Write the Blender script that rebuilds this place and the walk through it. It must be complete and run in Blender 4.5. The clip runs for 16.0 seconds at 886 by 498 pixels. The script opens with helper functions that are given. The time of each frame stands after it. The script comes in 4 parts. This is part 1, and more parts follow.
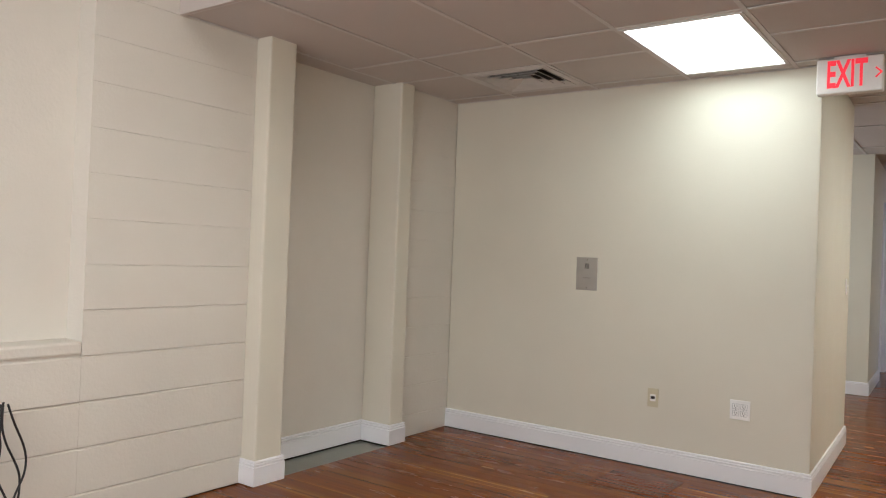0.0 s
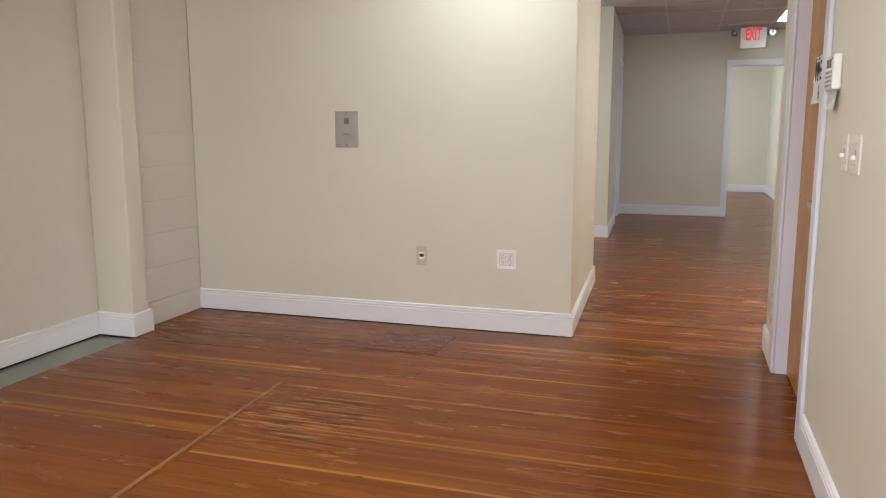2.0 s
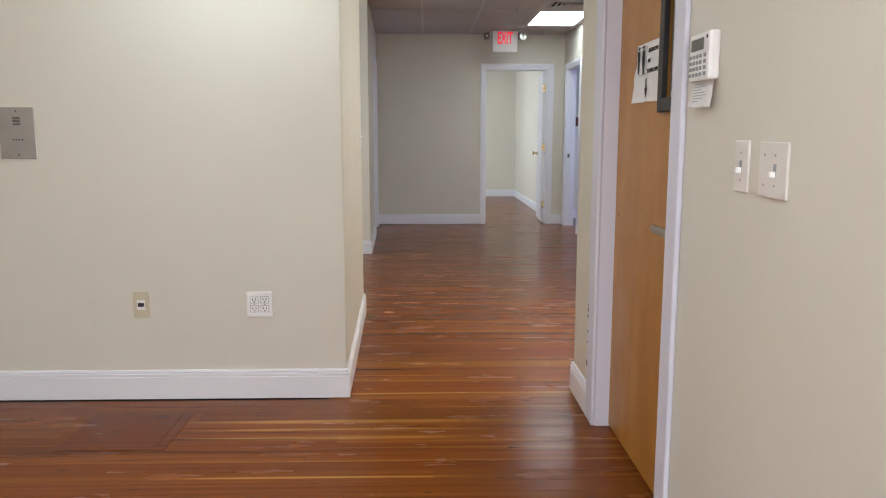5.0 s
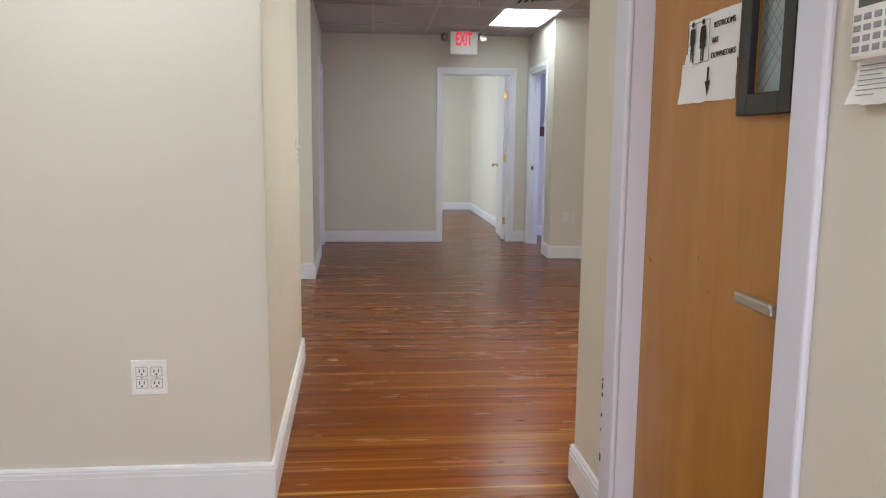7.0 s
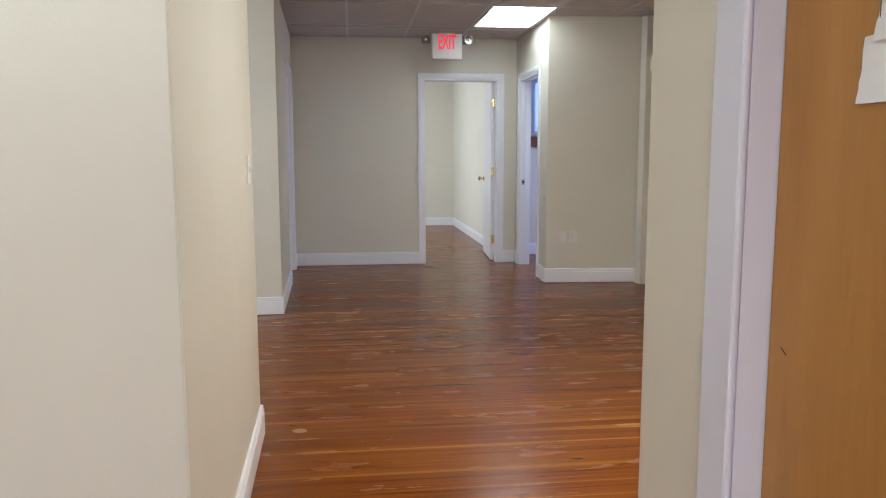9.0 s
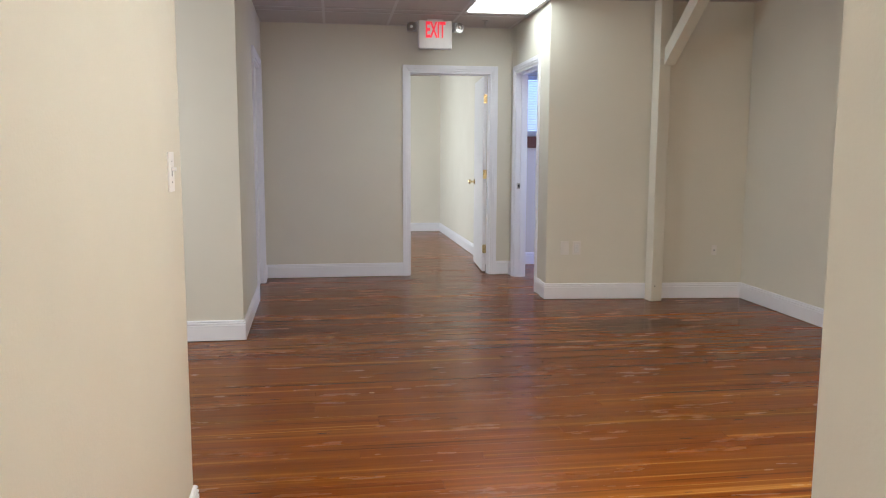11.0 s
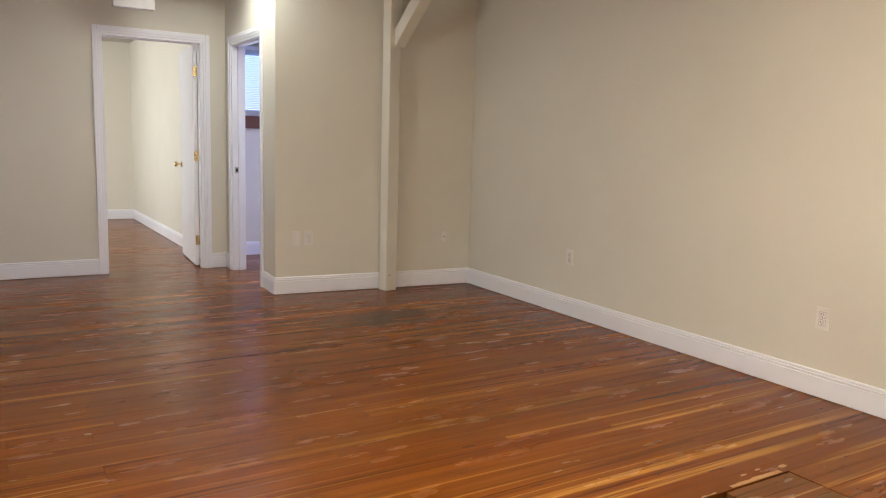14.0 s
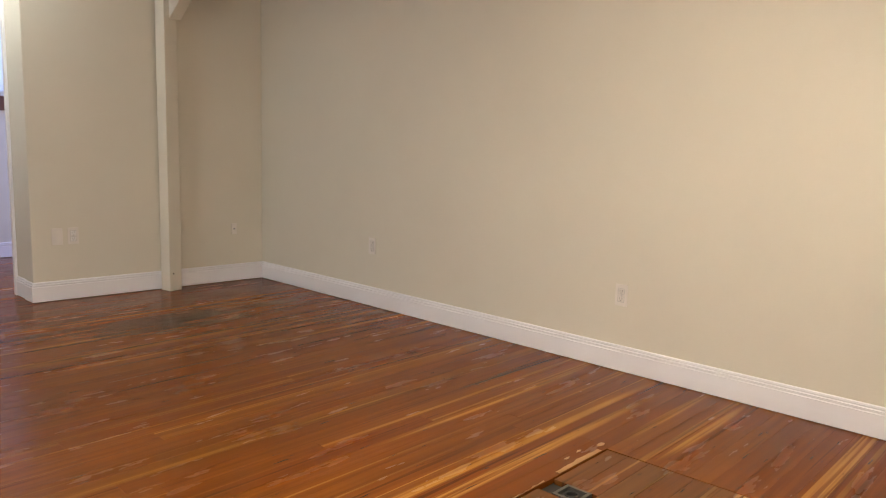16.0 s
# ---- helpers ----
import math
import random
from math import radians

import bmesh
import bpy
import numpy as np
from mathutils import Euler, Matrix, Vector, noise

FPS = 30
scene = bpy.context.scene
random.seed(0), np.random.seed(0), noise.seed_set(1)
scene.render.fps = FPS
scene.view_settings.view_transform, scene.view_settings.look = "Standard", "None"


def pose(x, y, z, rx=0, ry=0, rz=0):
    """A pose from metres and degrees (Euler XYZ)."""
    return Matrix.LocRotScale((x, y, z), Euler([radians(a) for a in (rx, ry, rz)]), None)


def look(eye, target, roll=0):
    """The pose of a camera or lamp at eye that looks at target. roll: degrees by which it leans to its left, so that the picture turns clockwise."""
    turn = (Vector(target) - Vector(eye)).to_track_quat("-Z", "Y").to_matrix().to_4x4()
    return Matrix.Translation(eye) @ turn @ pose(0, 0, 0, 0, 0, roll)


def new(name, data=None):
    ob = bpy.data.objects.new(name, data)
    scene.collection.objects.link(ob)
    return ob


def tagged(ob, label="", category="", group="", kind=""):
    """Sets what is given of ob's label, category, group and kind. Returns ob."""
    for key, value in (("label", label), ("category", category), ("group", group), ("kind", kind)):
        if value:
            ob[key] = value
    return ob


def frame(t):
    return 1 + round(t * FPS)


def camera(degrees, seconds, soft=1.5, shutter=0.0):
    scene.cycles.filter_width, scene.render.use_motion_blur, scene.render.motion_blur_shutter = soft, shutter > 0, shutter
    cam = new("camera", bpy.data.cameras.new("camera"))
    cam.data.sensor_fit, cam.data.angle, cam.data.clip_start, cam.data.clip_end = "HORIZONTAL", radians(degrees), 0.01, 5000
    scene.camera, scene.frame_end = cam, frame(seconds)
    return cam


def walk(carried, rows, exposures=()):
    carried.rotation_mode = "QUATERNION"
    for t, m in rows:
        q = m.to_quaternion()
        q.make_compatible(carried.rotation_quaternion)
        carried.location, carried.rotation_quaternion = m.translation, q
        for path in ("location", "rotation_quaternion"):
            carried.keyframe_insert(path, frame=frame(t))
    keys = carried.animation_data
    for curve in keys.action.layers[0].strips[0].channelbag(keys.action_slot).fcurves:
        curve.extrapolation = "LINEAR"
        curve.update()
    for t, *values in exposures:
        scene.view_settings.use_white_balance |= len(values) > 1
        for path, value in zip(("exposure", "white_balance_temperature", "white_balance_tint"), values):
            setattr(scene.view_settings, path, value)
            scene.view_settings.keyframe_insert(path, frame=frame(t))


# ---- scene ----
cam = camera(61.0, 16.0, soft=1.15)
PATH = [
    (0, (0.747, -4.614, 1.281), (-0.424, -2.993, 1.297), 2.2),
    (0.5, (0.708, -4.561, 1.288), (-0.312, -2.842, 1.237), 1.7),
    (1, (0.674, -4.507, 1.263), (-0.213, -2.721, 1.116), 1.1),
    (1.5, (0.629, -4.401, 1.209), (-0.13, -2.567, 0.965), 0.5),
    (2, (0.552, -4.247, 1.187), (-0.042, -2.363, 0.875), -0.1),
    (2.5, (0.52, -4.144, 1.169), (0.059, -2.227, 0.835), -0.1),
    (3, (0.467, -4.013, 1.155), (0.13, -2.072, 0.81), -0.1),
    (3.5, (0.39, -3.847, 1.157), (0.248, -1.882, 0.813), -0.3),
    (4, (0.349, -3.698, 1.158), (0.308, -1.726, 0.823), -0.4),
    (4.5, (0.336, -3.481, 1.178), (0.343, -1.505, 0.866), -0.6),
    (5, (0.335, -3.295, 1.184), (0.385, -1.318, 0.885), 0.0),
    (5.2, (0.33, -3.209, 1.178), (0.398, -1.232, 0.885), 0.2),
    (7.5, (0.319, -2.196, 1.208), (0.529, -0.226, 0.938), 0.3),
    (8, (0.307, -1.98, 1.225), (0.541, -0.01, 0.966), -0.0),
    (8.5, (0.317, -1.79, 1.223), (0.555, 0.18, 0.975), -0.1),
    (10.8, (0.433, -0.892, 1.225), (0.701, 1.074, 0.969), 0.2),
    (11, (0.402, -0.798, 1.211), (0.685, 1.167, 0.967), 0.2),
    (11.5, (0.425, -0.617, 1.217), (0.743, 1.343, 0.98), 0.2),
    (12, (0.422, -0.496, 1.215), (0.832, 1.445, 0.962), 0.5),
    (12.5, (0.369, -0.397, 1.225), (0.948, 1.499, 0.966), 0.4),
    (13, (0.32, -0.338, 1.229), (1.07, 1.497, 0.968), 0.7),
    (13.5, (0.267, -0.301, 1.23), (1.165, 1.466, 0.96), 1.6),
    (14, (0.268, -0.259, 1.215), (1.301, 1.431, 0.937), 1.7),
    (14.5, (0.331, -0.18, 1.178), (1.494, 1.422, 0.897), 1.1),
    (15, (0.36, -0.087, 1.152), (1.652, 1.413, 0.865), 0.7),
    (15.5, (0.348, -0.018, 1.171), (1.736, 1.389, 0.864), 0.7),
    (16, (0.364, 0.0, 1.177), (1.826, 1.333, 0.887), 1.7),
]
EXPOSURES = [(0.0, 0.34, 6250, 8), (1.5, 0.60, 6350, 11), (5.0, 0.58, 5980, 9), (8.5, 0.64, 5980, 9), (11.0, 0.82, 6150, 10), (13.5, 0.92, 6650, 12), (16.0, 0.88, 6850, 14)]
walk(cam, [(t, look(eye, target, roll)) for t, eye, target, roll in PATH], EXPOSURES)

# ---- world and large lights ----
world = bpy.data.worlds.new("sky")
scene.world = world
world.use_nodes = True
sky = world.node_tree.nodes.new("ShaderNodeTexSky")
sky.sky_type, sky.sun_disc = "NISHITA", False
sky.sun_elevation, sky.sun_rotation = radians(35), radians(60)
world.node_tree.nodes["Background"].inputs["Strength"].default_value = 0.1
world.node_tree.links.new(sky.outputs[0], world.node_tree.nodes["Background"].inputs["Color"])


def area_light(name, m, w, h, power, color):
    """Sky light that comes in through a window's opening, or an added fill light."""
    d = bpy.data.lights.new(name, "AREA")
    d.shape, d.size, d.size_y, d.energy, d.color = "RECTANGLE", w, h, power, color
    ob = new(name, d)
    ob.matrix_world = m
    return ob


DAY = (0.62, 0.74, 1.0)
area_light("window_light_recess", look((-2.45, 2.9, 1.55), (0, 3.2, 1.2)), 1.2, 1.2, 26, (0.88, 0.95, 1.0))
area_light("window_light_back_office", look((-0.9, 9.2, 1.6), (2, 9.2, 1.2)), 1.4, 1.2, 46, (0.9, 0.97, 1.0))
# unseen source, added to light the low wall and jambs bluish
area_light("fill_light_side_office", look((4.8, 6.5, 1.6), (2.4, 6.6, 1.0)), 1.2, 1.2, 34, (0.42, 0.5, 1.0))
area_light("window_light_blinds", look((3.9, 9.9, 2.0), (3.0, 6.5, 1.4)), 1.3, 1.2, 14, (0.5, 0.62, 1.0))
area_light("window_light_blinds_outside", look((3.9, 10.6, 1.95), (3.9, 9.5, 1.95)), 1.5, 1.3, 10, (0.14, 0.34, 1.0))
# added fill from the front end; no window is known there
area_light("fill_light_front", look((-0.5, -6.35, 1.5), (-0.6, 0, 0.7)), 2.6, 1.3, 66, (1.0, 0.97, 0.96))

PANEL_COOL, PANEL_HALL, PANEL_WARM, PANEL_FRONT = 6.0, 7.6, 13.0, 15.0

# ---- materials ----


def nodes(name):
    m = bpy.data.materials.new(name)
    m.use_nodes = True
    nt = m.node_tree
    return m, nt, nt.nodes["Principled BSDF"], lambda a, b: nt.links.new(a, b)


def noise_at(nt, scale, stretch=(1, 1, 1), detail=4.0, rough=0.55, shift=None):
    g = nt.nodes.new("ShaderNodeNewGeometry")
    mp = nt.nodes.new("ShaderNodeMapping")
    mp.inputs["Scale"].default_value = stretch
    nt.links.new(g.outputs["Position"], mp.inputs["Vector"])
    if shift is not None:
        nt.links.new(shift, mp.inputs["Location"])
    n = nt.nodes.new("ShaderNodeTexNoise")
    n.inputs["Scale"].default_value, n.inputs["Detail"].default_value, n.inputs["Roughness"].default_value = scale, detail, rough
    nt.links.new(mp.outputs[0], n.inputs["Vector"])
    return n.outputs["Fac"]


def ramp(nt, fac, stops):
    r = nt.nodes.new("ShaderNodeValToRGB")
    while len(r.color_ramp.elements) < len(stops):
        r.color_ramp.elements.new(0.5)
    for e, (p, c) in zip(r.color_ramp.elements, stops):
        e.position = p
        e.color = (*c, 1) if not isinstance(c, float) else (c, c, c, 1)
    nt.links.new(fac, r.inputs["Fac"])
    return r.outputs["Color"]


def mix(nt, fac, a, b, how="MIX"):
    x = nt.nodes.new("ShaderNodeMix")
    x.data_type, x.blend_type = "RGBA", how
    for sock, v in ((x.inputs[0], fac), (x.inputs[6], a), (x.inputs[7], b)):
        if hasattr(v, "is_linked"):
            nt.links.new(v, sock)
        elif isinstance(v, tuple):
            sock.default_value = (*v, 1)
        else:
            sock.default_value = v
    return x.outputs[2]


def bump(nt, p, height, dist, strength=1.0):
    b = nt.nodes.new("ShaderNodeBump")
    b.inputs["Distance"].default_value, b.inputs["Strength"].default_value = dist, strength
    nt.links.new(height, b.inputs["Height"])
    nt.links.new(b.outputs[0], p.inputs["Normal"])


def paint(name, col, rough=0.6, var=0.06, relief=0.0006, grain=90.0, stain=None):
    """Painted or plain surface: broad unevenness, fine roller grain, a few scuffs."""
    m, nt, p, link = nodes(name)
    big = noise_at(nt, 1.3, detail=5)
    dark = tuple(c * (1 - var) for c in col)
    light = tuple(min(1, c * (1 + var * 0.5)) for c in col)
    c = ramp(nt, big, [(0.3, dark), (0.7, light)])
    if stain:
        spots = ramp(nt, noise_at(nt, 9.0, detail=6, rough=0.7), [(0.68, 0.0), (0.78, 1.0)])
        c = mix(nt, spots, c, mix(nt, 0.18, c, stain))
    link(c, p.inputs["Base Color"])
    r = ramp(nt, noise_at(nt, 4.0), [(0.3, rough - 0.06), (0.7, rough + 0.06)])
    link(r, p.inputs["Roughness"])
    bump(nt, p, noise_at(nt, grain, detail=3), relief)
    return m


def plain(name, col, rough=0.5, metal=0.0, glow=0.0, glow_col=None):
    m, nt, p, link = nodes(name)
    v = noise_at(nt, 12.0, detail=3)
    link(ramp(nt, v, [(0.3, tuple(c * 0.95 for c in col)), (0.7, tuple(min(1, c * 1.05) for c in col))]), p.inputs["Base Color"])
    link(ramp(nt, v, [(0.3, max(0.02, rough - 0.05)), (0.7, rough + 0.05)]), p.inputs["Roughness"])
    p.inputs["Metallic"].default_value = metal
    if glow:
        p.inputs["Emission Color"].default_value = (*(glow_col or col), 1)
        p.inputs["Emission Strength"].default_value = glow
    return m


def spot_at(nt, centre, reach, core=0.35):
    """A soft mask round one worn place of the floor."""
    g = nt.nodes.new("ShaderNodeNewGeometry")
    a = nt.nodes.new("ShaderNodeVectorMath")
    a.operation = "SUBTRACT"
    a.inputs[1].default_value = centre
    b = nt.nodes.new("ShaderNodeVectorMath")
    b.operation = "DIVIDE"
    b.inputs[1].default_value = reach
    d = nt.nodes.new("ShaderNodeVectorMath")
    d.operation = "LENGTH"
    nt.links.new(g.outputs["Position"], a.inputs[0])
    nt.links.new(a.outputs[0], b.inputs[0])
    nt.links.new(b.outputs[0], d.inputs[0])
    return ramp(nt, d.outputs["Value"], [(core, 1.0), (1.0, 0.0)])


# long sapwood figures in single strips, and places rubbed black
SAPWOOD = [((-0.05, -0.45, 0), (0.62, 0.026, 1)), ((0.0, -0.37, 0), (0.66, 0.020, 1)), ((0.10, -0.28, 0), (0.78, 0.026, 1)),
           ((-0.05, -0.80, 0), (0.62, 0.009, 1)), ((-0.25, -1.22, 0), (0.85, 0.009, 1)), ((-0.3, -1.02, 0), (0.7, 0.007, 1)),
           ((2.5, 1.66, 0), (1.45, 0.028, 1)), ((2.3, 1.56, 0), (1.50, 0.032, 1)), ((3.35, 1.20, 0), (0.46, 0.028, 1)),
           ((3.4, 1.39, 0), (0.46, 0.026, 1)), ((3.4, 0.67, 0), (0.5, 0.028, 1)), ((3.0, 2.03, 0), (0.8, 0.024, 1)), ((2.0, 2.40, 0), (1.1, 0.014, 1))]
BLACKENED = [((2.60, 4.30, 0), (0.62, 0.26, 1)), ((1.55, 5.0, 0), (0.5, 0.12, 1))]


def floor_wood(name, reds, yellow, streaks=True):
    """Old fir strips: red heartwood, yellow sapwood streaks, dark nicks along the grain."""
    m, nt, p, link = nodes(name)
    oi = nt.nodes.new("ShaderNodeObjectInfo")
    ge = nt.nodes.new("ShaderNodeNewGeometry")
    add = nt.nodes.new("ShaderNodeMath")
    add.operation = "ADD"
    link(oi.outputs["Random"], add.inputs[0])
    link(ge.outputs["Random Per Island"], add.inputs[1])
    fr = nt.nodes.new("ShaderNodeMath")
    fr.operation = "FRACT"
    link(add.outputs[0], fr.inputs[0])
    sh = nt.nodes.new("ShaderNodeCombineXYZ")
    mul = nt.nodes.new("ShaderNodeMath")
    mul.operation = "MULTIPLY"
    mul.inputs[1].default_value = 37.0
    link(fr.outputs[0], mul.inputs[0])
    link(mul.outputs[0], sh.inputs[0])
    link(mul.outputs[0], sh.inputs[2])
    base = ramp(nt, fr.outputs[0], [(0.0, reds[0]), (0.35, reds[1]), (0.7, reds[2]), (0.86, reds[1]), (1.0, reds[3])])
    grain = noise_at(nt, 1.0, (0.9, 42, 1), detail=3, rough=0.5, shift=sh.outputs[0])
    c = mix(nt, ramp(nt, grain, [(0.40, 0.0), (0.72, 0.60)]), base, tuple(v * 0.55 for v in reds[0]))
    if streaks:
        st = noise_at(nt, 1.0, (0.13, 26, 1), detail=2, rough=0.45, shift=sh.outputs[0])
        gate = ramp(nt, fr.outputs[0], [(0.40, 0.30), (0.92, 0.85)])
        sm = mix(nt, 1.0, ramp(nt, st, [(0.615, 0.0), (0.655, 0.9)]), gate, "MULTIPLY")
        c = mix(nt, sm, c, yellow)
        fibre = ramp(nt, noise_at(nt, 1.0, (0.5, 38, 1), detail=3), [(0.42, 0.15), (0.52, 0.85)])
        for centre, reach in SAPWOOD:
            c = mix(nt, mix(nt, 1.0, spot_at(nt, centre, reach, 0.6), fibre, "MULTIPLY"), c, yellow)
    dark_line = ramp(nt, noise_at(nt, 1.0, (0.55, 34, 1), detail=3, rough=0.6, shift=sh.outputs[0]), [(0.60, 0.0), (0.66, 0.65)])
    c = mix(nt, dark_line, c, tuple(v * 0.28 for v in reds[0]))
    brown = ramp(nt, noise_at(nt, 0.9, (0.45, 2.6, 1), detail=4, rough=0.6), [(0.45, 0.0), (0.70, 0.6)])
    c = mix(nt, brown, c, (reds[0][0] * 0.92, reds[0][1] * 1.35, reds[0][2] * 1.4))
    wear = ramp(nt, noise_at(nt, 1.1, (0.5, 1.6, 1), detail=4, rough=0.55), [(0.48, 0.0), (0.75, 0.45)])
    c = mix(nt, wear, c, tuple(v * 0.5 for v in reds[0]))
    rub = ramp(nt, noise_at(nt, 1.0, (1.6, 24, 1), detail=4, rough=0.6), [(0.40, 0.0), (0.55, 0.95)])
    for centre, reach in BLACKENED:
        c = mix(nt, mix(nt, 1.0, spot_at(nt, centre, reach), rub, "MULTIPLY"), c, (0.022, 0.014, 0.009))
    nick_n = noise_at(nt, 1.0, (7, 70, 1), detail=2, rough=0.5)
    nick = ramp(nt, nick_n, [(0.70, 0.0), (0.73, 0.9)])
    c = mix(nt, nick, c, (0.012, 0.008, 0.006))
    split = noise_at(nt, 1.0, (4.5, 48, 1), detail=3, rough=0.55)
    worn = spot_at(nt, (-0.90, -1.55, 0), (0.44, 0.42, 1))
    c = mix(nt, mix(nt, 1.0, worn, ramp(nt, split, [(0.40, 0.5), (0.44, 0.0)]), "MULTIPLY"), c, (0.42, 0.22, 0.08))
    c = mix(nt, mix(nt, 1.0, worn, ramp(nt, split, [(0.565, 0.0), (0.60, 0.92)]), "MULTIPLY"), c, (0.03, 0.016, 0.008))
    link(c, p.inputs["Base Color"])
    link(ramp(nt, noise_at(nt, 2.2, (1, 5, 1), detail=4), [(0.3, 0.17), (0.7, 0.30)]), p.inputs["Roughness"])
    p.inputs["Specular IOR Level"].default_value = 0.15
    bump(nt, p, noise_at(nt, 1.0, (1.2, 22, 1), detail=2), 0.00022, 0.3)
    return m


def door_veneer(name):
    m, nt, p, link = nodes(name)
    n = noise_at(nt, 1.0, (3, 9, 1.2), detail=6, rough=0.6)
    c = ramp(nt, n, [(0.3, (0.36, 0.155, 0.026)), (0.55, (0.43, 0.195, 0.036)), (0.8, (0.49, 0.24, 0.055))])
    fleck = ramp(nt, noise_at(nt, 1.0, (30, 60, 6), detail=3), [(0.62, 0.0), (0.75, 0.35)])
    c = mix(nt, fleck, c, (0.3, 0.12, 0.025))
    link(c, p.inputs["Base Color"])
    link(ramp(nt, noise_at(nt, 6.0), [(0.3, 0.32), (0.7, 0.45)]), p.inputs["Roughness"])
    bump(nt, p, noise_at(nt, 1.0, (20, 120, 6)), 0.0003)
    return m


CREAM = paint("cream_wall_paint", (0.69, 0.655, 0.56), 0.55, 0.035, 0.0005, 120, stain=(0.55, 0.48, 0.38))
BLOCK = paint("cream_block_paint", (0.70, 0.665, 0.60), 0.6, 0.05, 0.0016, 60)
WHITE = paint("white_trim_paint", (0.82, 0.82, 0.85), 0.38, 0.03, 0.0003, 60)
DOORWHITE = paint("white_door_paint", (0.80, 0.80, 0.82), 0.4, 0.03, 0.0003, 60)
FRAME = paint("lavender_white_frame_paint", (0.70, 0.70, 0.79), 0.5, 0.03, 0.0001, 70)
TILE = paint("ceiling_tile", (0.55, 0.50, 0.475), 0.85, 0.05, 0.0015, 160, stain=(0.5, 0.42, 0.36))
GRID = plain("ceiling_grid_metal", (0.60, 0.57, 0.55), 0.5)
GAP = plain("dark_gap", (0.03, 0.025, 0.02), 0.9)
CONCRETE = paint("grey_concrete", (0.27, 0.27, 0.24), 0.75, 0.2, 0.002, 50)
REDS = [(0.178, 0.042, 0.005), (0.208, 0.053, 0.006), (0.235, 0.066, 0.008), (0.290, 0.100, 0.014)]
WOOD = floor_wood("fir_strip_floor", REDS, (0.47, 0.215, 0.042))
WOODRED = floor_wood("red_stained_patch", [(0.15, 0.034, 0.007), (0.16, 0.037, 0.007), (0.17, 0.040, 0.008), (0.18, 0.043, 0.008)], (0.3, 0.1, 0.03), False)
WOODHATCH = floor_wood("hatch_boards", [(0.13, 0.040, 0.010), (0.17, 0.048, 0.011), (0.15, 0.062, 0.018), (0.21, 0.090, 0.024)], (0.45, 0.22, 0.07))
PALEWOOD = paint("pale_worn_wood", (0.40, 0.21, 0.08), 0.6, 0.3, 0.001, 80, stain=(0.2, 0.1, 0.05))
SEAMWOOD = paint("worn_seam_wood", (0.29, 0.115, 0.030), 0.5, 0.35, 0.001, 60, stain=(0.12, 0.05, 0.02))
VENEER = door_veneer("birch_veneer")
STEEL = plain("brushed_steel", (0.42, 0.40, 0.37), 0.38, 1.0)
NICKEL = plain("satin_nickel", (0.50, 0.48, 0.45), 0.4, 1.0)
BRASS = plain("brass", (0.72, 0.58, 0.32), 0.25, 1.0)
DARKMETAL = plain("dark_bronze_metal", (0.022, 0.020, 0.019), 0.5, 0.0)
PLASTIC = plain("white_plastic", (0.86, 0.85, 0.83), 0.35)
ALMOND = plain("almond_plastic", (0.74, 0.70, 0.65), 0.4)
IVORY = plain("ivory_plastic", (0.58, 0.52, 0.37), 0.4)
BLACK = plain("black_plastic", (0.015, 0.015, 0.016), 0.5)
GREY = plain("grey_plastic", (0.30, 0.30, 0.31), 0.5)
LCD = plain("grey_display", (0.10, 0.11, 0.10), 0.25)
PAPER = paint("white_paper", (0.80, 0.79, 0.78), 0.8, 0.04, 0.0012, 18)
INK = plain("black_ink", (0.012, 0.012, 0.013), 0.7)
BROWN = paint("brown_stained_board", (0.16, 0.055, 0.03), 0.5, 0.25, 0.0008, 40)
BLIND = plain("blind_slat_white", (0.75, 0.78, 0.84), 0.5)
SIGNWHITE = plain("exit_sign_housing", (0.78, 0.76, 0.74), 0.4)
SIGNRED = plain("exit_sign_red", (0.8, 0.02, 0.03), 0.4, 0, 0.45, (1.0, 0.03, 0.07))
LENSGLASS = plain("lamp_head_reflector", (0.42, 0.40, 0.38), 0.18, 1.0)
HEADGREY = plain("lamp_head_housing", (0.36, 0.35, 0.34), 0.35)
DIFF = plain("troffer_diffuser_cool", (0.9, 0.95, 0.95), 0.5, 0, PANEL_COOL, (0.93, 1.0, 0.97))
# glow of the added panel over the passage
DIFFH = plain("fill_panel_hall", (0.9, 0.95, 0.95), 0.5, 0, PANEL_HALL, (0.95, 1.0, 0.96))
DIFFE = plain("troffer_diffuser_hall_end", (0.9, 0.95, 0.95), 0.5, 0, 5.2, (0.93, 1.0, 0.97))
DIFFW = plain("troffer_diffuser_warm", (0.95, 0.93, 0.9), 0.5, 0, PANEL_WARM, (1.0, 0.85, 0.66))
# glow of the added panel over the front
DIFFN = plain("fill_panel_neutral", (0.95, 0.93, 0.9), 0.5, 0, PANEL_FRONT, (1.0, 0.96, 0.92))
# pale base colour stands in for the lit stairwell behind the pane
m_, nt_, p_, l_ = nodes("wired_glass_painted_glow")
p_.inputs["Base Color"].default_value = (0.50, 0.60, 0.62, 1)
p_.inputs["Roughness"].default_value = 0.3
p_.inputs["Transmission Weight"].default_value = 0.25
bump(nt_, p_, noise_at(nt_, 70.0), 0.0008)
WIREGLASS = m_
m_, nt_, p_, l_ = nodes("window_glass")
p_.inputs["Roughness"].default_value = 0.02
p_.inputs["Transmission Weight"].default_value = 1.0
GLASS = m_

# ---- mesh helpers ----


